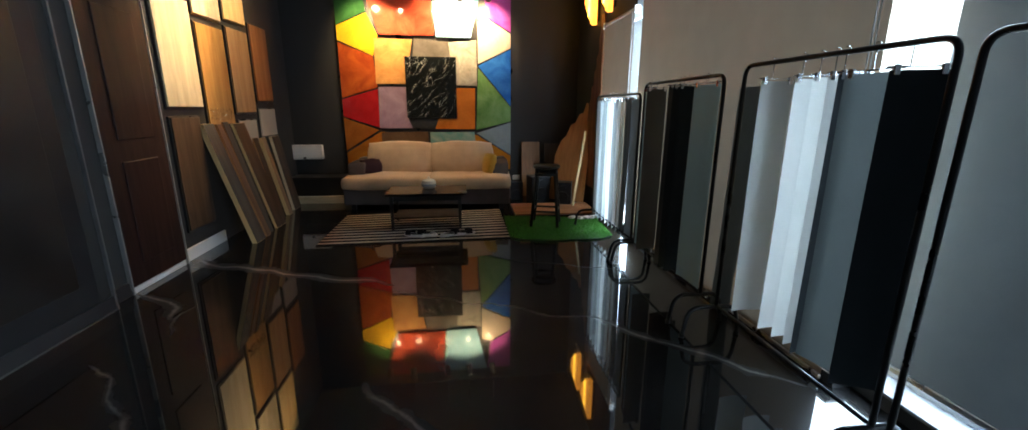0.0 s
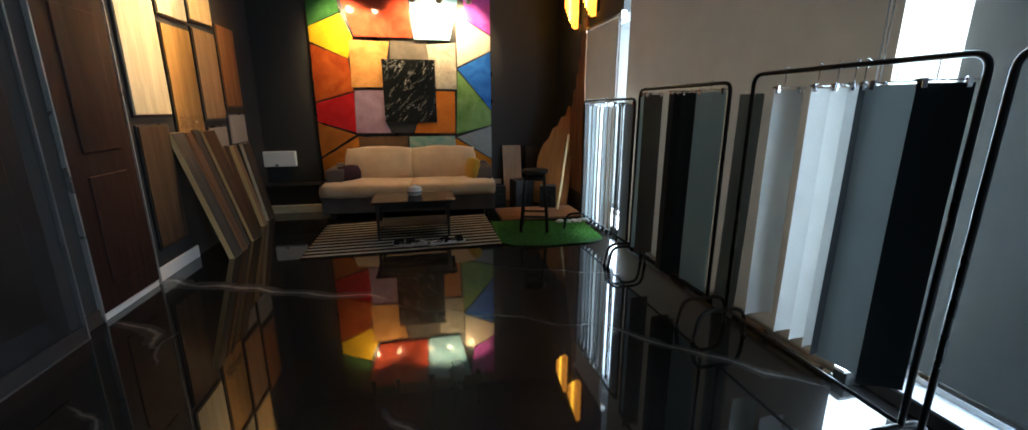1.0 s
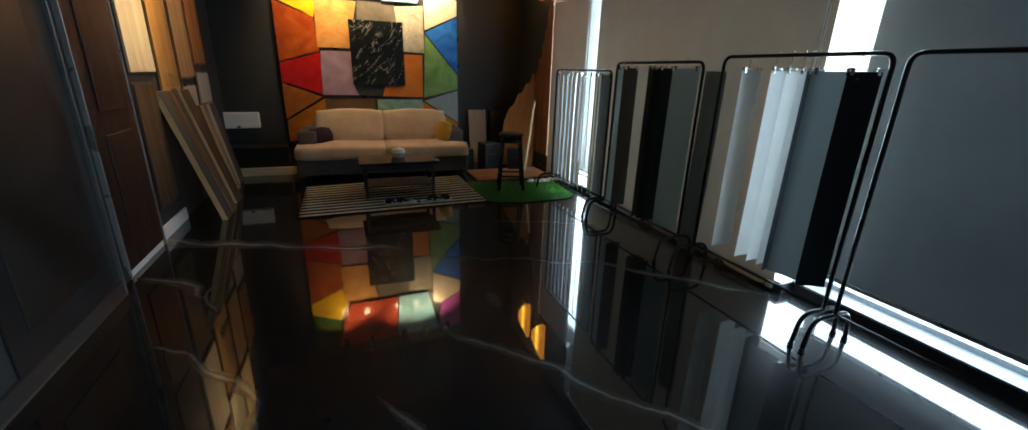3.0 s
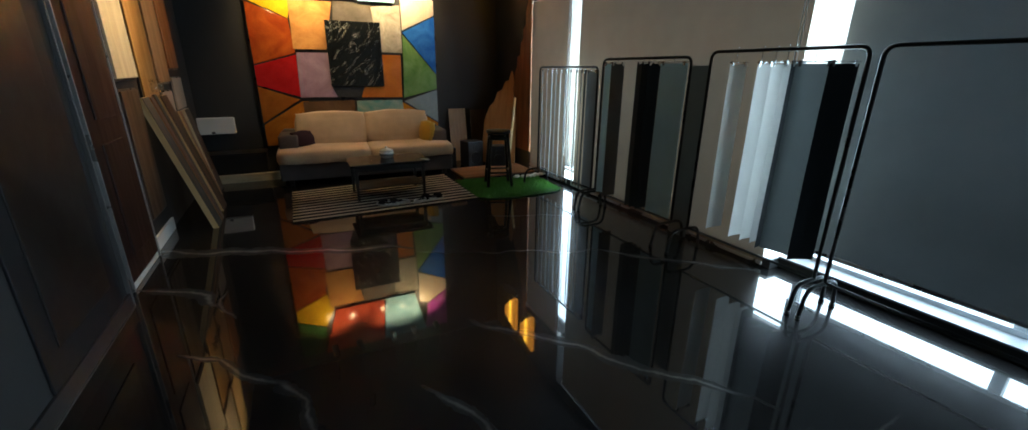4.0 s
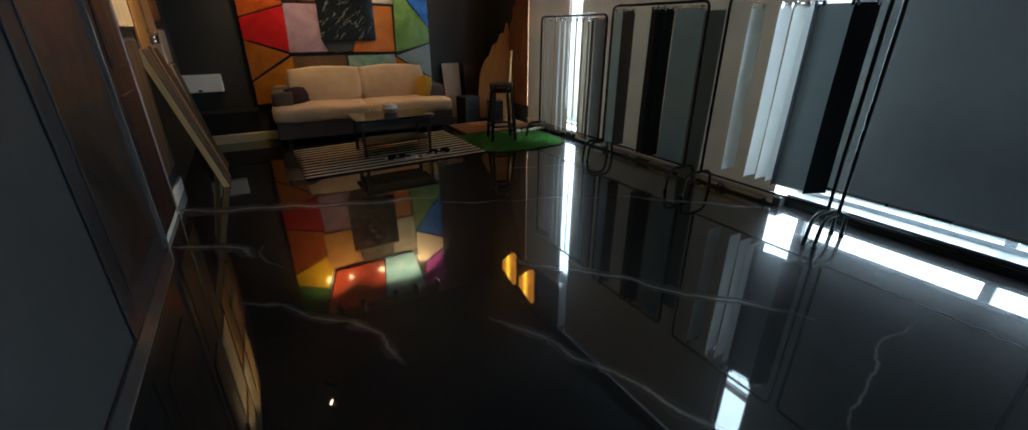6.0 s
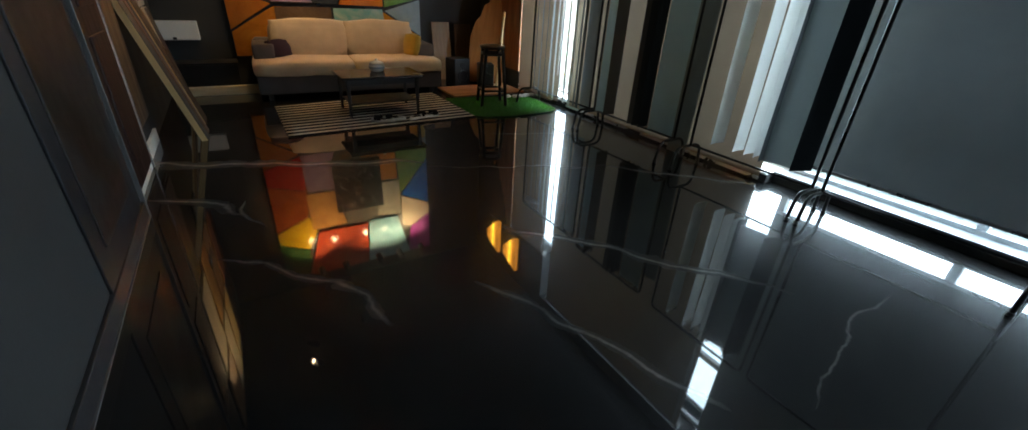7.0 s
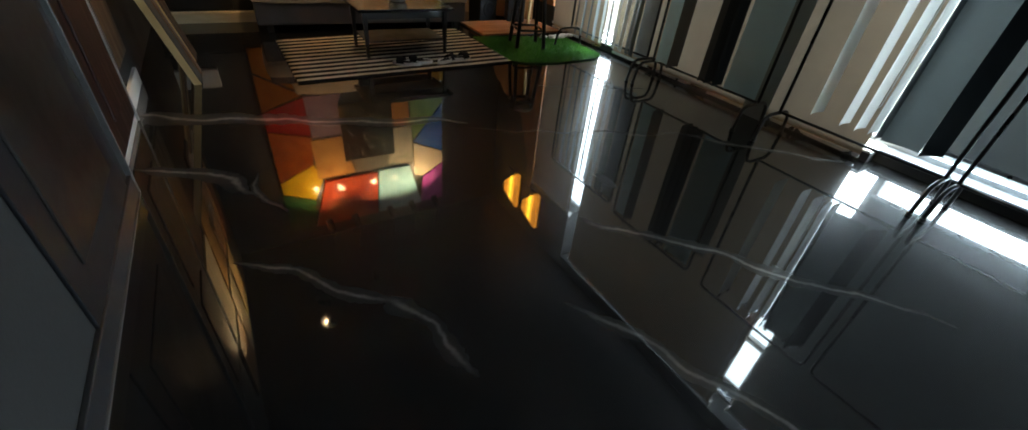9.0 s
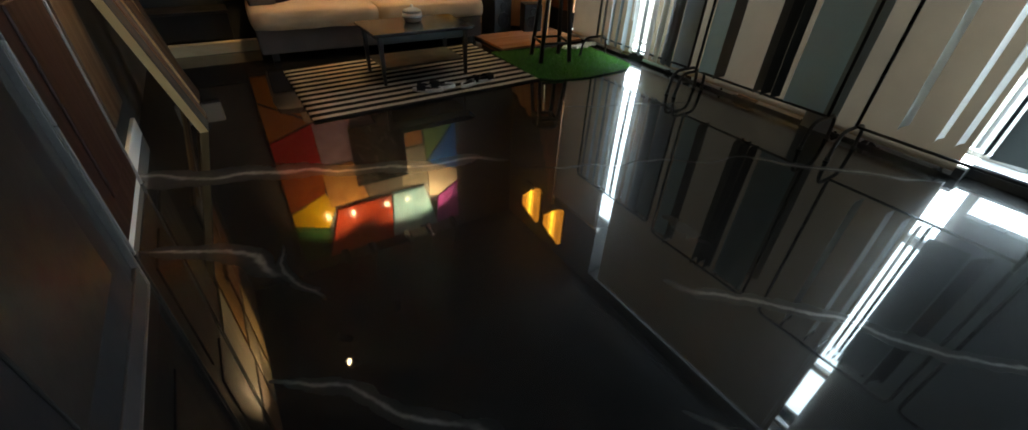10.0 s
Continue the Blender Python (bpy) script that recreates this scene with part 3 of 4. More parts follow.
facet([(-0.54, 1.61), (-0.26, 1.61), (-0.27, 1.00), (-0.87, 1.01), (-0.82, 1.16), (-0.54, 1.16)], (0.46, 0.12, 0.012), (0.62, 0.20, 0.025), 0.046, "bright orange resin", 0.025)
facet([(-1.25, 1.17), (-0.80, 1.17), (-0.89, 1.02), (-1.18, 1.02)], (0.03, 0.03, 0.03), (0.07, 0.07, 0.065), 0.046, "black resin", 0.025)
facet([(-1.66, 0.97), (-0.97, 0.98), (-0.97, 0.60), (-1.66, 0.60)], (0.08, 0.045, 0.025), (0.14, 0.08, 0.045), 0.046, "brown resin", 0.025)
facet([(-0.95, 0.97), (-0.28, 0.97), (-0.24, 0.62), (-0.95, 0.62)], (0.10, 0.30, 0.28), (0.35, 0.42, 0.36), 0.046, "teal resin", 0.025, 0.07, 5.0)
facet([(-1.27, 2.04), (-0.53, 2.04), (-0.53, 1.17), (-1.27, 1.17)], (0, 0, 0), (0, 0, 0), 0.085, "black marble", 0.035, material=marble("black_white_marble", (0.006, 0.007, 0.007), (0.36, 0.36, 0.35), 12.0, 0.013, 0.10))

# ---- sofa ----
sofa = thing("sofa", pose(-0.95, 6.32, 0, 0, 0, -3.2), "two-seat sofa with beige cushions and grey arms", "sofa")
part("base", box(-1.09, 1.09, 0.03, 0.92, 0.07, 0.285, 0.02, 3), GREY, sofa, "grey upholstered base")
part("back_frame", box(-1.06, 1.06, 0.74, 0.94, 0.285, 0.62, 0.03, 3), GREY, sofa, "grey upholstered back")
for s in (-1, 1):
    part("seat_cushion", cushion(1.10, 0.86, 0.165, 0.012, 9, 0.05, s), BEIGE, sofa, "beige seat cushion", pose(s * 0.553, 0.42, 0.275))
    part("back_cushion", cushion(0.84, 0.20, 0.40, 0.04, 11, 0.06, s + 5), BEIGE, sofa, "beige back cushion", pose(s * 0.432, 0.60, 0.43, -9))
    part("arm", cushion(0.23, 0.64, 0.17, 0.006, 9, 0.025, s + 9), GREY, sofa, "low grey arm", pose(s * 0.97, 0.61, 0.425))
    for y in (0.1, 0.84):
        part("foot", box(s * 0.98 - 0.03, s * 0.98 + 0.03, y - 0.03, y + 0.03, 0, 0.07, 0.004), BLACKWOOD, sofa)
p = thing("throw_pillow", pose(-1.71, 6.76, 0.455, -24, 0, 34), "plum-brown throw pillow on the sofa", "pillow")
part("cover", cushion(0.25, 0.06, 0.17, 0.03, 7, 0.025, 3), PLUM, p)
p = thing("throw_pillow", pose(-0.13, 6.66, 0.455, -12, 0, -70), "mustard yellow throw pillow on the sofa", "pillow")
part("cover", cushion(0.22, 0.08, 0.24, 0.03, 7, 0.03, 4), MUSTARD, p)

# ---- coffee table with a bowl ----
table = thing("coffee_table", pose(-0.90, 5.56, 0), "low black coffee table with a shelf", "table")
part("tabletop", box(-0.42, 0.46, -0.24, 0.30, 0.395, 0.42, 0.005), plain("brown_black_veneer", (0.014, 0.010, 0.008), 0.22, 0, 0.3), table, "glossy dark brown top")
part("shelf", box(-0.35, 0.38, -0.17, 0.23, 0.13, 0.145, 0.003), BLACKWOOD, table)
for x, y in ((-0.36, -0.185), (0.38, -0.185), (-0.36, 0.24), (0.38, 0.24)):
    bm = bmesh.new()
    bmesh.ops.create_cone(bm, cap_ends=True, segments=4, radius1=0.018, radius2=0.03, depth=0.395, matrix=pose(x, y, 0.1975, 0, 0, 45))
    part("leg", bevel(bm, 0.003, 1), BLACKWOOD, table)
part("apron", box(-0.35, 0.37, -0.19, -0.17, 0.33, 0.394, 0.003), BLACKWOOD, table)
part("apron", box(-0.35, 0.37, 0.23, 0.25, 0.33, 0.394, 0.003), BLACKWOOD, table)
bowl = thing("sugar_bowl", pose(-0.87, 5.66, 0.4205), "white ceramic lidded bowl with a grey band", "bowl")
CERAMIC = plain("white_glazed_ceramic", (0.74, 0.74, 0.72), 0.12, 0, 0.05)
part("body", turned([(0.05, 0), (0.075, 0.012), (0.085, 0.05), (0.082, 0.075)], 28), CERAMIC, bowl)
part("band", turned([(0.0845, 0.0), (0.0862, 0.012), (0.0845, 0.024)], 28), plain("grey_glaze", (0.3, 0.34, 0.36), 0.15), bowl, "grey glazed band", pose(0, 0, 0.034))
part("lid", turned([(0.083, 0.0), (0.07, 0.02), (0.03, 0.036), (0.012, 0.04), (0.015, 0.055), (0.004, 0.062)], 28), CERAMIC, bowl, "", pose(0, 0, 0.0755))

# ---- striped rug and slippers ----
rm1, rm2 = cloth("black_rug_yarn", (0.008, 0.0075, 0.007), 300), cloth("cream_rug_yarn", (0.47, 0.41, 0.315), 300)
bm = bmesh.new()
rows_, cols = 24, 24
grid = {}
for j in range(rows_ * 2 + 1):
    for i in range(cols + 1):
        u, v = i / cols, (j + (0, 0.12, 0, -0.12)[j % 4]) / (rows_ * 2)
        x = -1.93 + 1.93 * u + 0.006 * noise.noise(Vector((v * 9, u, 3)))
        y = 4.88 + 0.06 * u + (1.24 + 0.10 * u) * v + 0.005 * noise.noise(Vector((u * 7, v, 5)))
        grid[i, j] = bm.verts.new((x, y, 0.011 + 0.0015 * noise.noise(Vector((x * 12, y * 12, 0)))))
for j in range(rows_ * 2):
    for i in range(cols):
        f = bm.faces.new((grid[i, j], grid[i + 1, j], grid[i + 1, j + 1], grid[i, j + 1]))
        f.material_index = 1 if j % 4 in (1, 2) else 0
        f.smooth = True
border = bmesh.ops.extrude_edge_only(bm, edges=[e for e in bm.edges if len(e.link_faces) == 1])
for v in border["geom"]:
    if isinstance(v, bmesh.types.BMVert):
        v.co.z = 0.0005
rug = tagged(to_object("rug", bm, [rm1, rm2]), "black and cream striped flat-woven rug", "rug")
SOLE, STRAP = plain("white_slipper_foam", (0.62, 0.60, 0.56), 0.7), cloth("black_slipper_strap", (0.02, 0.02, 0.022), 300)


def slipper(x, y, turn):
    s = thing("slipper", pose(x, y, 0.0125, 0, 0, turn), "white slipper with a black strap on the rug", "slipper", "slippers on the rug")
    outline = []
    for k in range(20):
        a = 2 * math.pi * k / 20
        w = 0.047 if math.sin(a) > 0 else 0.038
        outline.append((w * math.cos(a), 0.125 * math.sin(a), 0))
    part("sole", sheet(outline, 0.022, (0, 0, 1), 0.004), SOLE, s)
    bm = bmesh.new()
    arcs = [[bm.verts.new((0.05 * math.cos(a), y0, 0.016 + 0.045 * math.sin(a))) for a in (math.pi * k / 10 for k in range(11))] for y0 in (0.015, 0.04, 0.085)]
    for r, q in zip(arcs, arcs[1:]):
        for k in range(10):
            bm.faces.new((r[k], r[k + 1], q[k + 1], q[k]))
    bmesh.ops.solidify(bm, geom=bm.faces[:], thickness=0.005)
    part("strap", smooth(bm), STRAP, s, "black strap")
    rim = [(0.036 * math.cos(a), -0.04 + 0.072 * math.sin(a), 0.025) for a in (math.pi * (1 + k / 12) for k in range(13))]
    part("heel_rim", tube(rim, 0.006, 8), SOLE, s, "raised white foam rim")
    part("footbed", sheet([(x * 0.62, y * 0.78 - 0.012, 0.0225) for x, y, z in outline], 0.002, (0, 0, 1)), STRAP, s, "dark oval footbed")


for x, y, turn in ((-1.00, 5.10, 60), (-0.88, 5.12, 75), (-0.62, 5.09, -62), (-0.48, 5.12, -80)):
    slipper(x, y, turn)

# ---- garment racks with hanging blind samples ----
BAR, FOOT = 1.0, 0.19


def garment_rack(y0, y1, height, label):
    r = thing("garment_rack", pose(BAR, (y0 + y1) / 2, 0), label, "garment rack", "black garment racks")
    w = (y1 - y0) / 2
    part("frame", tube(rounded([(0, -w, FOOT), (0, -w, height), (0, w, height), (0, w, FOOT)], 0.06, 6), 0.0115), BLACK, r, "black bent steel tube")
    part("bottom_rail", tube([(0, -w, FOOT + 0.006), (0, w, FOOT + 0.006)], 0.009), BLACK, r)
    for s in (-1, 1):
        foot = part("foot", tube(rounded([(-0.20, s * w, 0.012), (-0.17, s * w, FOOT), (0.13, s * w, FOOT), (0.15, s * w, 0.012)], 0.08, 6), 0.0125), BLACK, r, "bent tube foot")
        for x in (-0.20, 0.15):
            part("cap", turned([(0.016, 0.0), (0.016, 0.022)], 12, at=(x, s * w, 0.0)), PLASTIC, foot, "black rubber cap")
    return r


garment_rack(4.18, 5.36, 1.45, "black tubular garment rack hung with pale blind samples")
garment_rack(3.01, 4.10, 1.52, "black tubular garment rack hung with dark blind samples")
garment_rack(1.815, 2.83, 1.55, "black tubular garment rack hung with grey blind samples")
garment_rack(0.70, 1.75, 1.55, "empty black tubular garment rack")

SLATS = {
    "white": cloth("white_blind_fabric", (0.80, 0.80, 0.755), 380, 0.8, 0.35, 0.05),
    "light": cloth("light_grey_blind_fabric", (0.76, 0.78, 0.74), 380, 0.8, 0.25, 0.05),
    "mid": cloth("mid_grey_blind_fabric", (0.28, 0.31, 0.31), 380, 0.8, 0.3, 0.05),
    "dark": cloth("dark_grey_blind_fabric", (0.055, 0.06, 0.065), 380, 0.8, 0.03, 0.05),
    "black": cloth("black_blind_fabric", (0.034, 0.040, 0.043), 380, 0.8, 0.0, 0.05),
    "blue": cloth("slate_blue_blind_fabric", (0.50, 0.72, 0.82), 380, 0.8, 0.7, 0.05),
    "slate": cloth("slate_grey_blind_fabric", (0.092, 0.105, 0.102), 380, 0.8, 0.2, 0.05),
    "taupe": cloth("taupe_blind_fabric", (0.13, 0.125, 0.118), 380, 0.8, 0.3, 0.05),
}
WORDS = {"white": "white", "light": "light grey", "mid": "mid-grey", "dark": "dark grey", "black": "black", "blue": "slate blue", "slate": "slate grey", "taupe": "taupe"}


def blind_sample(y, top, bottom, kind, turn=0.0, width=0.15, clip=True, out=0.0, fall=0.045):
    """One fabric slat on a wire hanger; turn: degrees off square to the bar."""
    s = thing("blind_sample", pose(BAR, y, top, 0, 0, turn), WORDS[kind] + " vertical blind slat on a wire hanger", "blind sample", "blind samples on racks")
    bm = bmesh.new()
    bmesh.ops.create_grid(bm, x_segments=6, y_segments=14, size=0.5)
    drop = top - bottom - fall
    for v in bm.verts:
        u, t = v.co.x, v.co.y + 0.5
        v.co = Vector((u * width + out, 0.010 * (1 - 4 * u * u) + 0.006 * math.sin(3 * t + y * 9) * (1 - t), -fall - drop * (1 - t)))
    part("fabric", smooth(bm), SLATS[kind], s)
    hanger = part("hanger_bar", tube([(out - width * 0.56, 0, 0.01 - fall), (out + width * 0.56, 0, 0.01 - fall)], 0.003, 8), STEEL, s, "chrome hanger bar")
    part("hook", tube([(0, 0, 0.01 - fall), (0, 0, -0.012)] + [(0.016 * math.cos(a), 0, 0.004 + 0.016 * math.sin(a)) for a in (math.radians(-90 + 26 * k) for k in range(9))], 0.002, 6), STEEL, hanger, "chrome hook")
    if clip:
        for x in (out - width * 0.38, out + width * 0.38):
            part("clip", box(x - 0.009, x + 0.009, -0.007, 0.007, -0.017 - fall, 0.019 - fall, 0.002), STEEL, hanger, "chrome clip")


for y, kind, turn in ((5.29, "taupe", 54), (5.18, "mid", 58), (5.07, "slate", 55), (4.97, "mid", 60), (4.87, "light", 57), (4.77, "mid", 54), (4.67, "white", 58), (4.56, "light", 60), (4.46, "slate", 56), (4.40, "slate", 62), (4.275, "mid", -82)):
    blind_sample(y, 1.45, 0.16, kind, turn)
for y, kind, turn, width in ((3.99, "blue", -82, 0.15), (3.88, "taupe", 2, 0.16), (3.53, "taupe", 3, 0.16), (3.47, "dark", 0, 0.15), (3.40, "black", -2, 0.13), (3.185, "blue", -88, 0.28)):
    blind_sample(y, 1.52, 0.20, kind, turn, width)
for y, kind, turn, bottom, width, out in ((2.617, "light", 0, 0.27, 0.17, 0.03), (2.43, "white", 0, 0.26, 0.15, 0.045), (2.335, "white", -2, 0.265, 0.15, 0.05), (2.258, "white", 1, 0.27, 0.15, 0.05), (2.215, "black", 0, 0.25, 0.14, 0.05), (2.09, "slate", -80, 0.27, 0.20, 0.0), (1.955, "black", -25, 0.27, 0.17, 0.03)):
    blind_sample(y, 1.55, bottom, kind, turn, width, out=out, fall=0.085)

# added slat that stands in for the soft shadow band on the drawn blind
shade_slat = thing("blind_sample", pose(1.225, 3.14, 0.001, 0, 1.2, 0), "added upright slat standing in for a shadow band on the drawn blind", "blind sample", "blind samples on racks")
bm = bmesh.new()
bmesh.ops.create_grid(bm, x_segments=6, y_segments=16, size=0.5)
for v in bm.verts:
    u, t = v.co.x, v.co.y + 0.5
    v.co = Vector((0.012 * (4 * u * u - 1) + 0.004 * math.sin(4 * t), u * 0.21, 1.46 * t))
part("fabric", smooth(bm), SLATS["mid"], shade_slat)

# ---- artificial grass mat, wood sample floor, stool ----
random.seed(4)
outline = [(0.02, 5.85), (-0.01, 5.0), (0.10, 4.88), (0.42, 4.80), (0.95, 4.82), (1.10, 4.92), (1.14, 5.62), (0.5, 5.80)]
soft = [(v.x, v.y, 0.001) for v in rounded([(x, y, 0) for x, y in outline], 0.05, 3)]
mat_ = thing("grass_mat", pose(0, 0, 0), "bright green artificial grass mat", "grass mat")
part("backing", sheet(soft, 0.010, (0, 0, 1)), plain("green_mat_backing", (0.02, 0.07, 0.015), 0.8), mat_)
gm2, gnt2, gb2, gtc2 = nodes_of("artificial_grass")
geo = gnt2.nodes.new("ShaderNodeNewGeometry")
gnt2.links.new(ramp(gnt2, geo.outputs["Random Per Island"], [(0.0, (0.05, 0.24, 0.02)), (0.6, (0.09, 0.38, 0.035)), (1.0, (0.20, 0.48, 0.08))]), gb2.inputs["Base Color"])
gb2.inputs["Roughness"].default_value = 0.5


def inside(x, y):
    hit = False
    for (ax, ay), (bx, by) in zip(outline, outline[1:] + outline[:1]):
        if (ay > y) != (by > y) and x < ax + (y - ay) * (bx - ax) / (by - ay):
            hit = not hit
    return hit


verts, faces = [], []
while len(faces) < 16000:
    x, y = random.uniform(0, 1.16), random.uniform(4.78, 5.86)
    if inside(x, y):
        a, h, w = random.uniform(0, 6.28), random.uniform(0.012, 0.024), 0.0022
        dx, dy = w * math.cos(a), w * math.sin(a)
        lx, ly = random.uniform(-0.008, 0.008), random.uniform(-0.008, 0.008)
        k = len(verts)
        verts += [(x - dx, y - dy, 0.010), (x + dx, y + dy, 0.010), (x + lx, y + ly, 0.010 + h)]
        faces.append((k, k + 1, k + 2))
me = bpy.data.meshes.new("artificial_grass")
me.from_pydata(verts, [], faces)
me.materials.append(gm2)
blades = new("artificial_grass", me)
tagged(blades, "bright green artificial grass blades on a mat", "grass", "", "stuff")

deck = thing("sample_floor", pose(0, 0, 0), "small sample floor of orange-brown wood boards", "sample floor")
part("underlay", box(0.17, 1.24, 5.86, 6.5, 0.0005, 0.012), BLACK, deck)
DECK = wood("orange_deck_wood", (0.26, 0.095, 0.035), (0.46, 0.20, 0.085), 0.35, 0)
for k in range(5):
    y = 5.87 + 0.126 * k
    part("board", box(0.17, 1.24, y, y + 0.123, 0.012, 0.03, 0.002), DECK, deck)


def bar_stool(x, y, turn):
    s = thing("bar_stool", pose(x, y, 0.012, 0, 0, turn), "black round-seat bar stool on the grass mat", "stool")
    part("seat", turned([(0.135, 0.655), (0.150, 0.662), (0.152, 0.685), (0.145, 0.692), (0.02, 0.69)], 32), BLACKWOOD, s)
    corners = [(1, 1), (-1, 1), (-1, -1), (1, -1)]
    for a, b in corners:
        bm = tube([(a * 0.150, b * 0.150, 0.0), (a * 0.125, b * 0.125, 0.33), (a * 0.098, b * 0.098, 0.658)], 0.023, 4)
        part("leg", bm, BLACKWOOD, s)
    for (a, b), (c, d) in zip(corners, corners[1:] + corners[:1]):
        for z, r in ((0.18, 0.137), (0.60, 0.104)):
            part("rung", tube([(a * r, b * r, z), (c * r, d * r, z)], 0.012 if z < 0.5 else 0.02, 8), BLACKWOOD, s)


bar_stool(0.465, 5.43, -16)

# ---- things in the corner behind the stool ----
def standing_board(x, y, turn, lean, w, h, kind, label):
    b = thing("loose_board", pose(x, y, 0.0, 0, 0, turn) @ pose(0, 0, 0, -lean, 0, 0), label, "board", "boards leaning in the corner")
    part("panel", box(-w / 2, w / 2, 0, 0.02, 0, h, 0.002), OAKS[kind], b)


standing_board(0.57, 7.16, 0, 10, 0.28, 0.83, "tan", "upright tan board leaning on the back wall")
standing_board(0.93, 7.18, 0, 8, 0.28, 0.80, "walnut", "upright brown board leaning on the back wall")
slab = thing("live_edge_slab", pose(0.98, 6.62, 0.031, 0, 0, -38) @ pose(0, 0, 0, -12, 0, 0), "orange wood slab with a ragged edge leaning in the corner", "wood slab")
pts = [(0.27, 0, 0.0), (0.27, 0, 1.46), (0.23, 0, 1.50), (0.20, 0, 1.38), (0.15, 0, 1.40), (0.12, 0, 1.26), (0.06, 0, 1.24), (0.02, 0, 1.12), (-0.05, 0, 1.08), (-0.10, 0, 0.93), (-0.17, 0, 0.86), (-0.24, 0, 0.66), (-0.27, 0, 0.0)]
part("slab_face", sheet(pts, 0.03, (0, 1, 0), 0.003), wood("orange_slab_wood", (0.32, 0.12, 0.034), (0.50, 0.22, 0.07), 0.4), slab)
batten = thing("loose_batten", pose(0.995, 6.25, 0.034, -9, 10.5, 0), "pale sawn pine batten leaning on the orange slab", "batten")
part("timber", box(-0.014, 0.014, -0.012, 0.02, 0, 1.02, 0.002), OAKS["pine"], batten)


def loudspeaker(x, y, turn, w, d, h, base=0.0):
    s = thing("loudspeaker", pose(x, y, base, 0, 0, turn), "small black box loudspeaker on the floor", "loudspeaker", "loudspeakers in the corner")
    part("cabinet", box(-w / 2, w / 2, -d / 2, d / 2, 0, h, 0.008), PLASTIC, s)
    for z, r in ((h * 0.36, w * 0.33), (h * 0.76, w * 0.17)):
        bm = turned([(r, 0.0), (r * 0.98, 0.010), (r * 0.82, 0.008), (r * 0.3, -0.004 + 0.008), (r * 0.05, 0.010)], 20)
        part("driver", bm, BLACK, s, "round black cone", pose(0, -d / 2, z, 90))


loudspeaker(0.60, 6.74, 12, 0.27, 0.24, 0.38, 0.0)
loudspeaker(0.31, 6.98, 0, 0.18, 0.18, 0.26)
loudspeaker(0.92, 6.47, -18, 0.22, 0.20, 0.30, 0.0305)
PAPER = plain("crumpled_white_paper", (0.70, 0.68, 0.64), 0.8)
random.seed(9)
for k in range(6):
    x, y = 0.84 + 0.075 * k + random.uniform(-0.02, 0.02), 5.66 + random.uniform(-0.05, 0.06)
    bm = bmesh.new()
    bmesh.ops.create_icosphere(bm, subdivisions=2, radius=1.0)
    for v in bm.verts:
        n = 1 + 0.5 * noise.noise(v.co * 2.2 + Vector((k * 7, 0, 0)))
        v.co = Vector((v.co.x * 0.055 * n, v.co.y * 0.04 * n, max(-0.012, v.co.z * 0.022 * n)))
    w = thing("crumpled_paper", pose(x, y, 0.041 if y > 5.86 else 0.032, 0, 0, random.uniform(0, 180)), "crumpled piece of white paper on the mat edge", "paper", "paper scraps")
    part("scrap", bm, PAPER, w)

# ---- left back corner ----
unit = thing("wall_box", pose(-2.76, BACK, 0.58), "white wall-mounted box with a small dark latch", "wall box")
part("housing", box(-0.25, 0.25, -0.09, -0.001, 0, 0.21, 0.012, 3), WHITE, unit)
part("latch", box(-0.02, 0.02, -0.094, -0.088, 0.008, 0.035, 0.002), PLASTIC, unit, "small dark latch")
con = thing("low_console", pose(-2.55, 7.16, 0), "low black console against the back wall", "console")
part("carcass", box(-0.36, 0.36, -0.12, 0.2, 0.10, 0.33, 0.006), BLACKWOOD, con)
part("top", box(-0.37, 0.37, -0.13, 0.205, 0.331, 0.352, 0.004), BLACKWOOD, con)
beam = thing("timber_beam", pose(-2.45, 6.94, 0), "pale timber beam lying on the floor", "beam")
part("timber", box(-0.44, 0.44, -0.04, 0.04, 0.0, 0.10, 0.006), wood("beam_pine", (0.58, 0.46, 0.28), (0.78, 0.66, 0.44), 0.5, 0), beam)
sock = thing("wall_socket", pose(0.36, BACK, 0.22), "white double wall socket", "socket")
part("plate", box(-0.06, 0.06, -0.012, -0.001, 0, 0.075, 0.003), WHITE, sock)

# ---- wall lights by the window ----
AMBER = [glow("glowing_amber_acrylic_" + word, (1.0, hue, 0.04), power) for word, hue, power in (("core", 0.56, 16.0), ("middle", 0.46, 8.0), ("rim", 0.38, 4.0))]


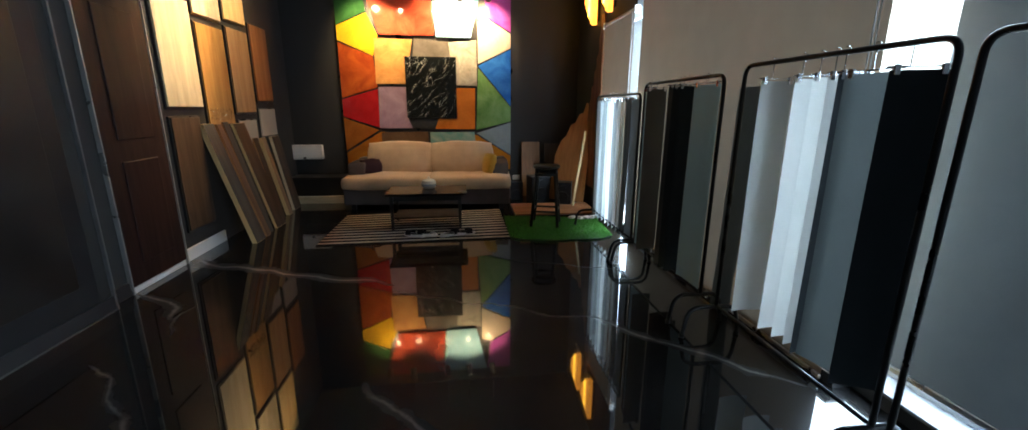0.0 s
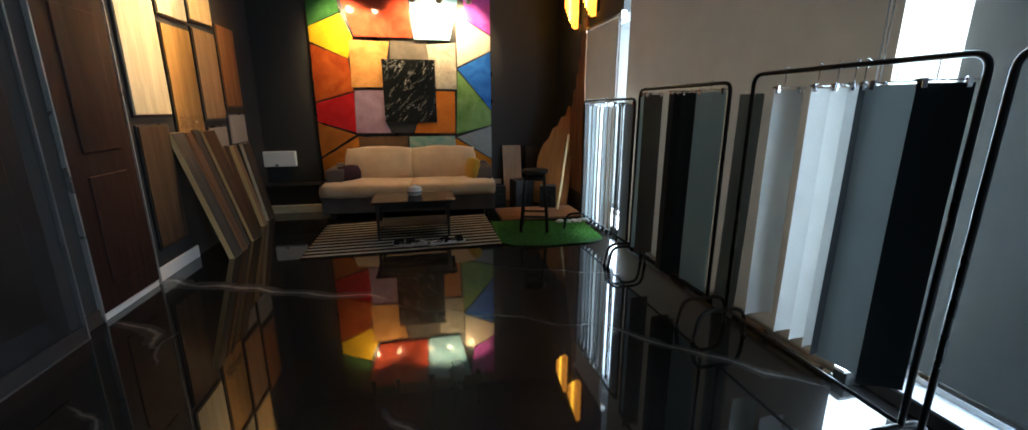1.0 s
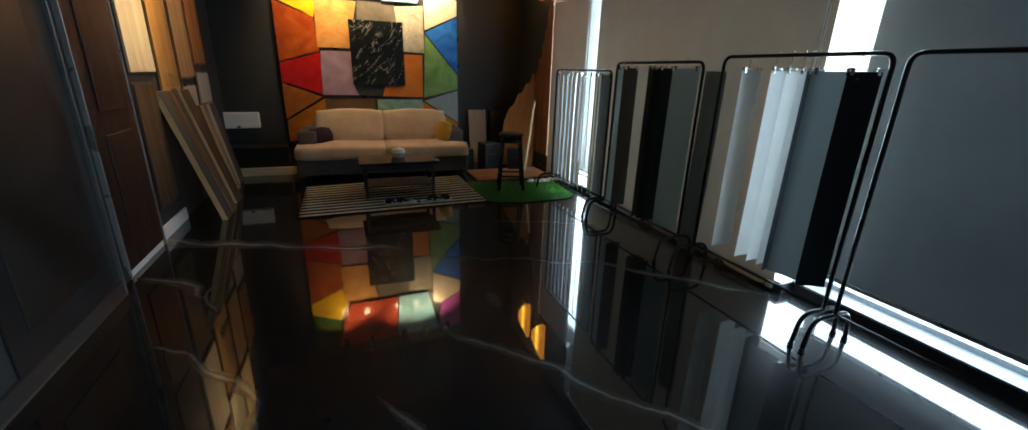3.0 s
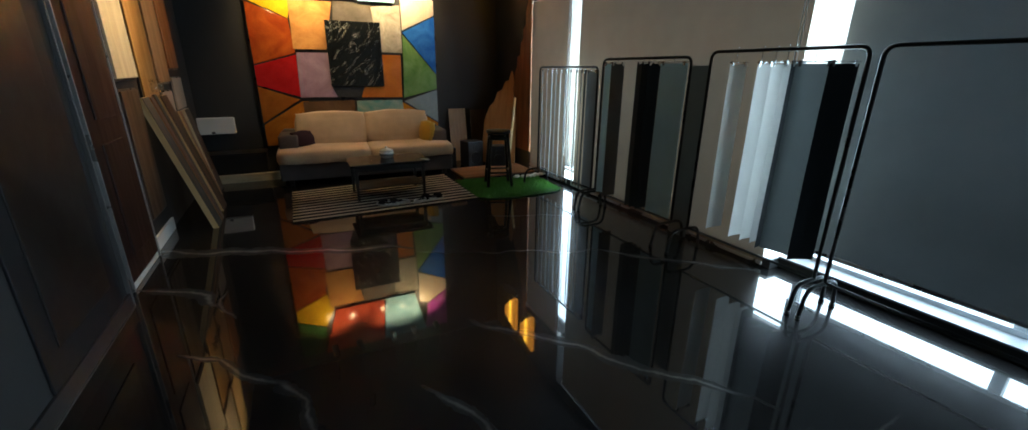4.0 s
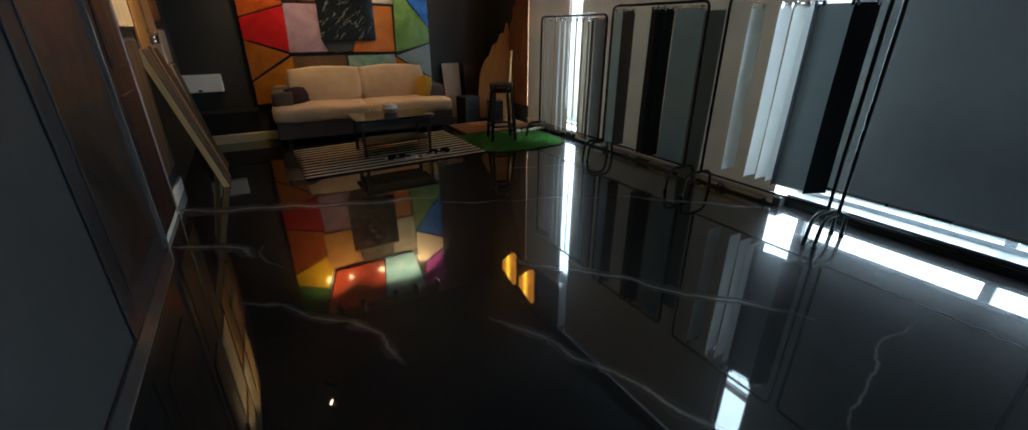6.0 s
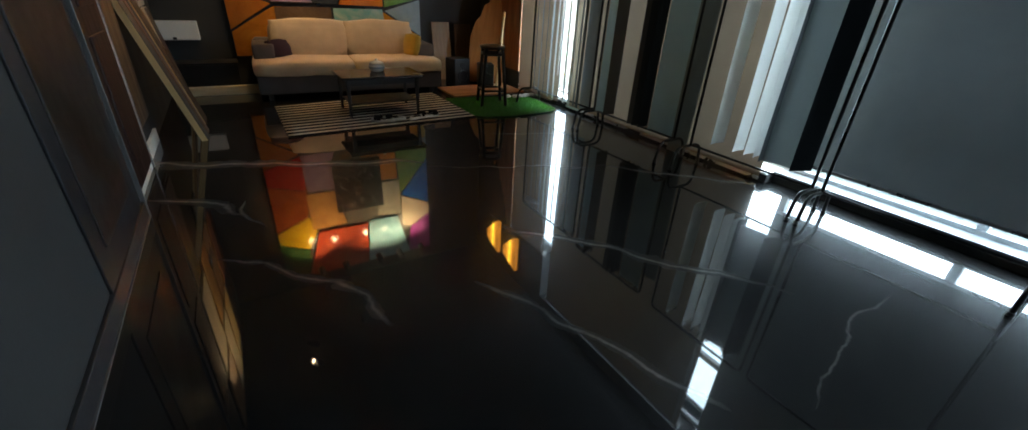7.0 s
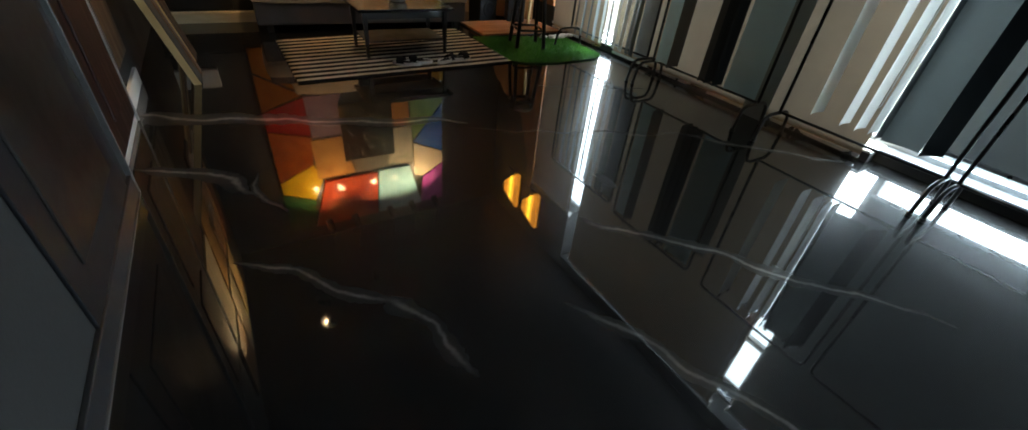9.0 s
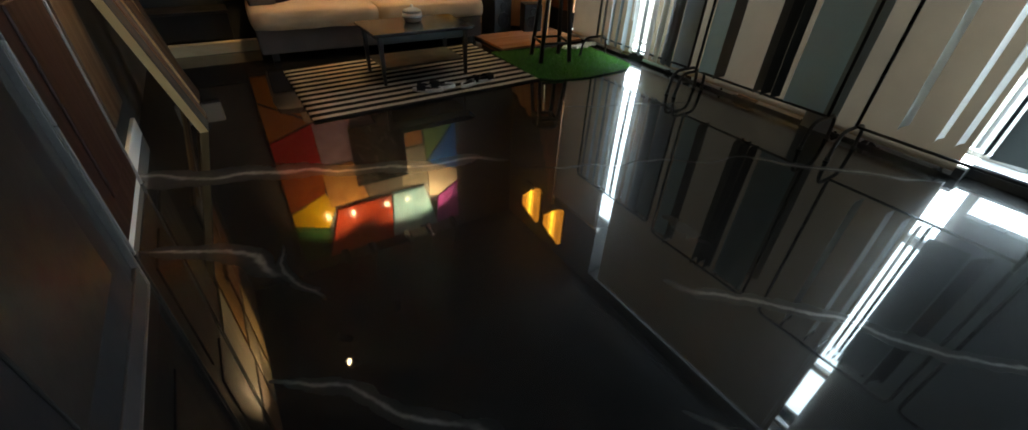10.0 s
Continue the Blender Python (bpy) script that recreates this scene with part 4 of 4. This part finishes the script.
def wall_light(y, z, flip):
    s = thing("wall_light", pose(RIGHT, y, z), "glowing amber wall light of stepped acrylic bars", "wall light", "amber wall lights")
    part("backplate", box(-0.03, -0.001, -0.22, 0.22, 0.05, 0.62, 0.004), BLACK, s, "black backplate")
    for k in range(7):
        t = k if flip else 6 - k
        yy = -0.21 + 0.06 * k
        low = (0.0, 0.03, 0.09, 0.13, 0.20, 0.25, 0.31)[t]
        part("acrylic_bar", box(-0.085, -0.032, yy + 0.002, yy + 0.058, low, 0.62 - 0.02 * t, 0.004), AMBER[min(2, abs(k - 3))], s, "glowing amber acrylic bar")


wall_light(6.62, 2.36, True)
wall_light(6.02, 2.40, True)

# ---- ceiling spotlights ----
BULB = glow("warm_lamp_lens", (1.0, 0.72, 0.38), 150.0)


def spotlight(eye, target, energy, angle, radius=0.03, mount=TOP):
    s = thing("spotlight", look(eye, target), "black track spotlight with a warm lens", "spotlight", "warm spotlights")
    bm = tube([(0, 0, -0.045), (0, 0, 0.15)], 0.045, 20)
    bmesh.ops.delete(bm, geom=[f for f in bm.faces if len(f.verts) > 4 and f.calc_center_median().z < 0], context="FACES")
    bmesh.ops.solidify(bm, geom=bm.faces[:], thickness=0.003)
    part("can", bm, BLACK, s)
    part("lens", turned([(0.036, 0.012), (0.038, 0.0195)], 20), BULB, s, "warm glowing lens")
    inv = look(eye, target).inverted()
    top = inv @ Vector((eye[0], eye[1], mount))
    part("stem", tube([(0, 0, 0.14), tuple(top)], 0.007, 8), BLACK, s)
    lamp("SPOT", "spot_beam", energy, WARM, look(eye, target) @ pose(0, 0, 0.008), spot=(angle, 0.6), radius=radius)


for x, aim, height, power in ((-1.69, -1.74, 2.42, 85), (-1.33, -1.46, 2.12, 120), (-0.80, -0.86, 2.45, 95), (-0.46, -0.50, 2.50, 110), (-0.08, -0.14, 2.42, 150)):
    spotlight((x, 6.85, 2.74), (aim, 7.35, height), power, 95)
spotlight((-2.10, 5.44, 3.20), (-2.9, 5.00, 2.05), 370, 46)
spotlight((-2.10, 5.86, 3.20), (-2.9, 5.80, 2.40), 135, 80)
spotlight((-1.29, 6.1, 3.20), (-0.95, 6.75, 0.55), 90, 58)
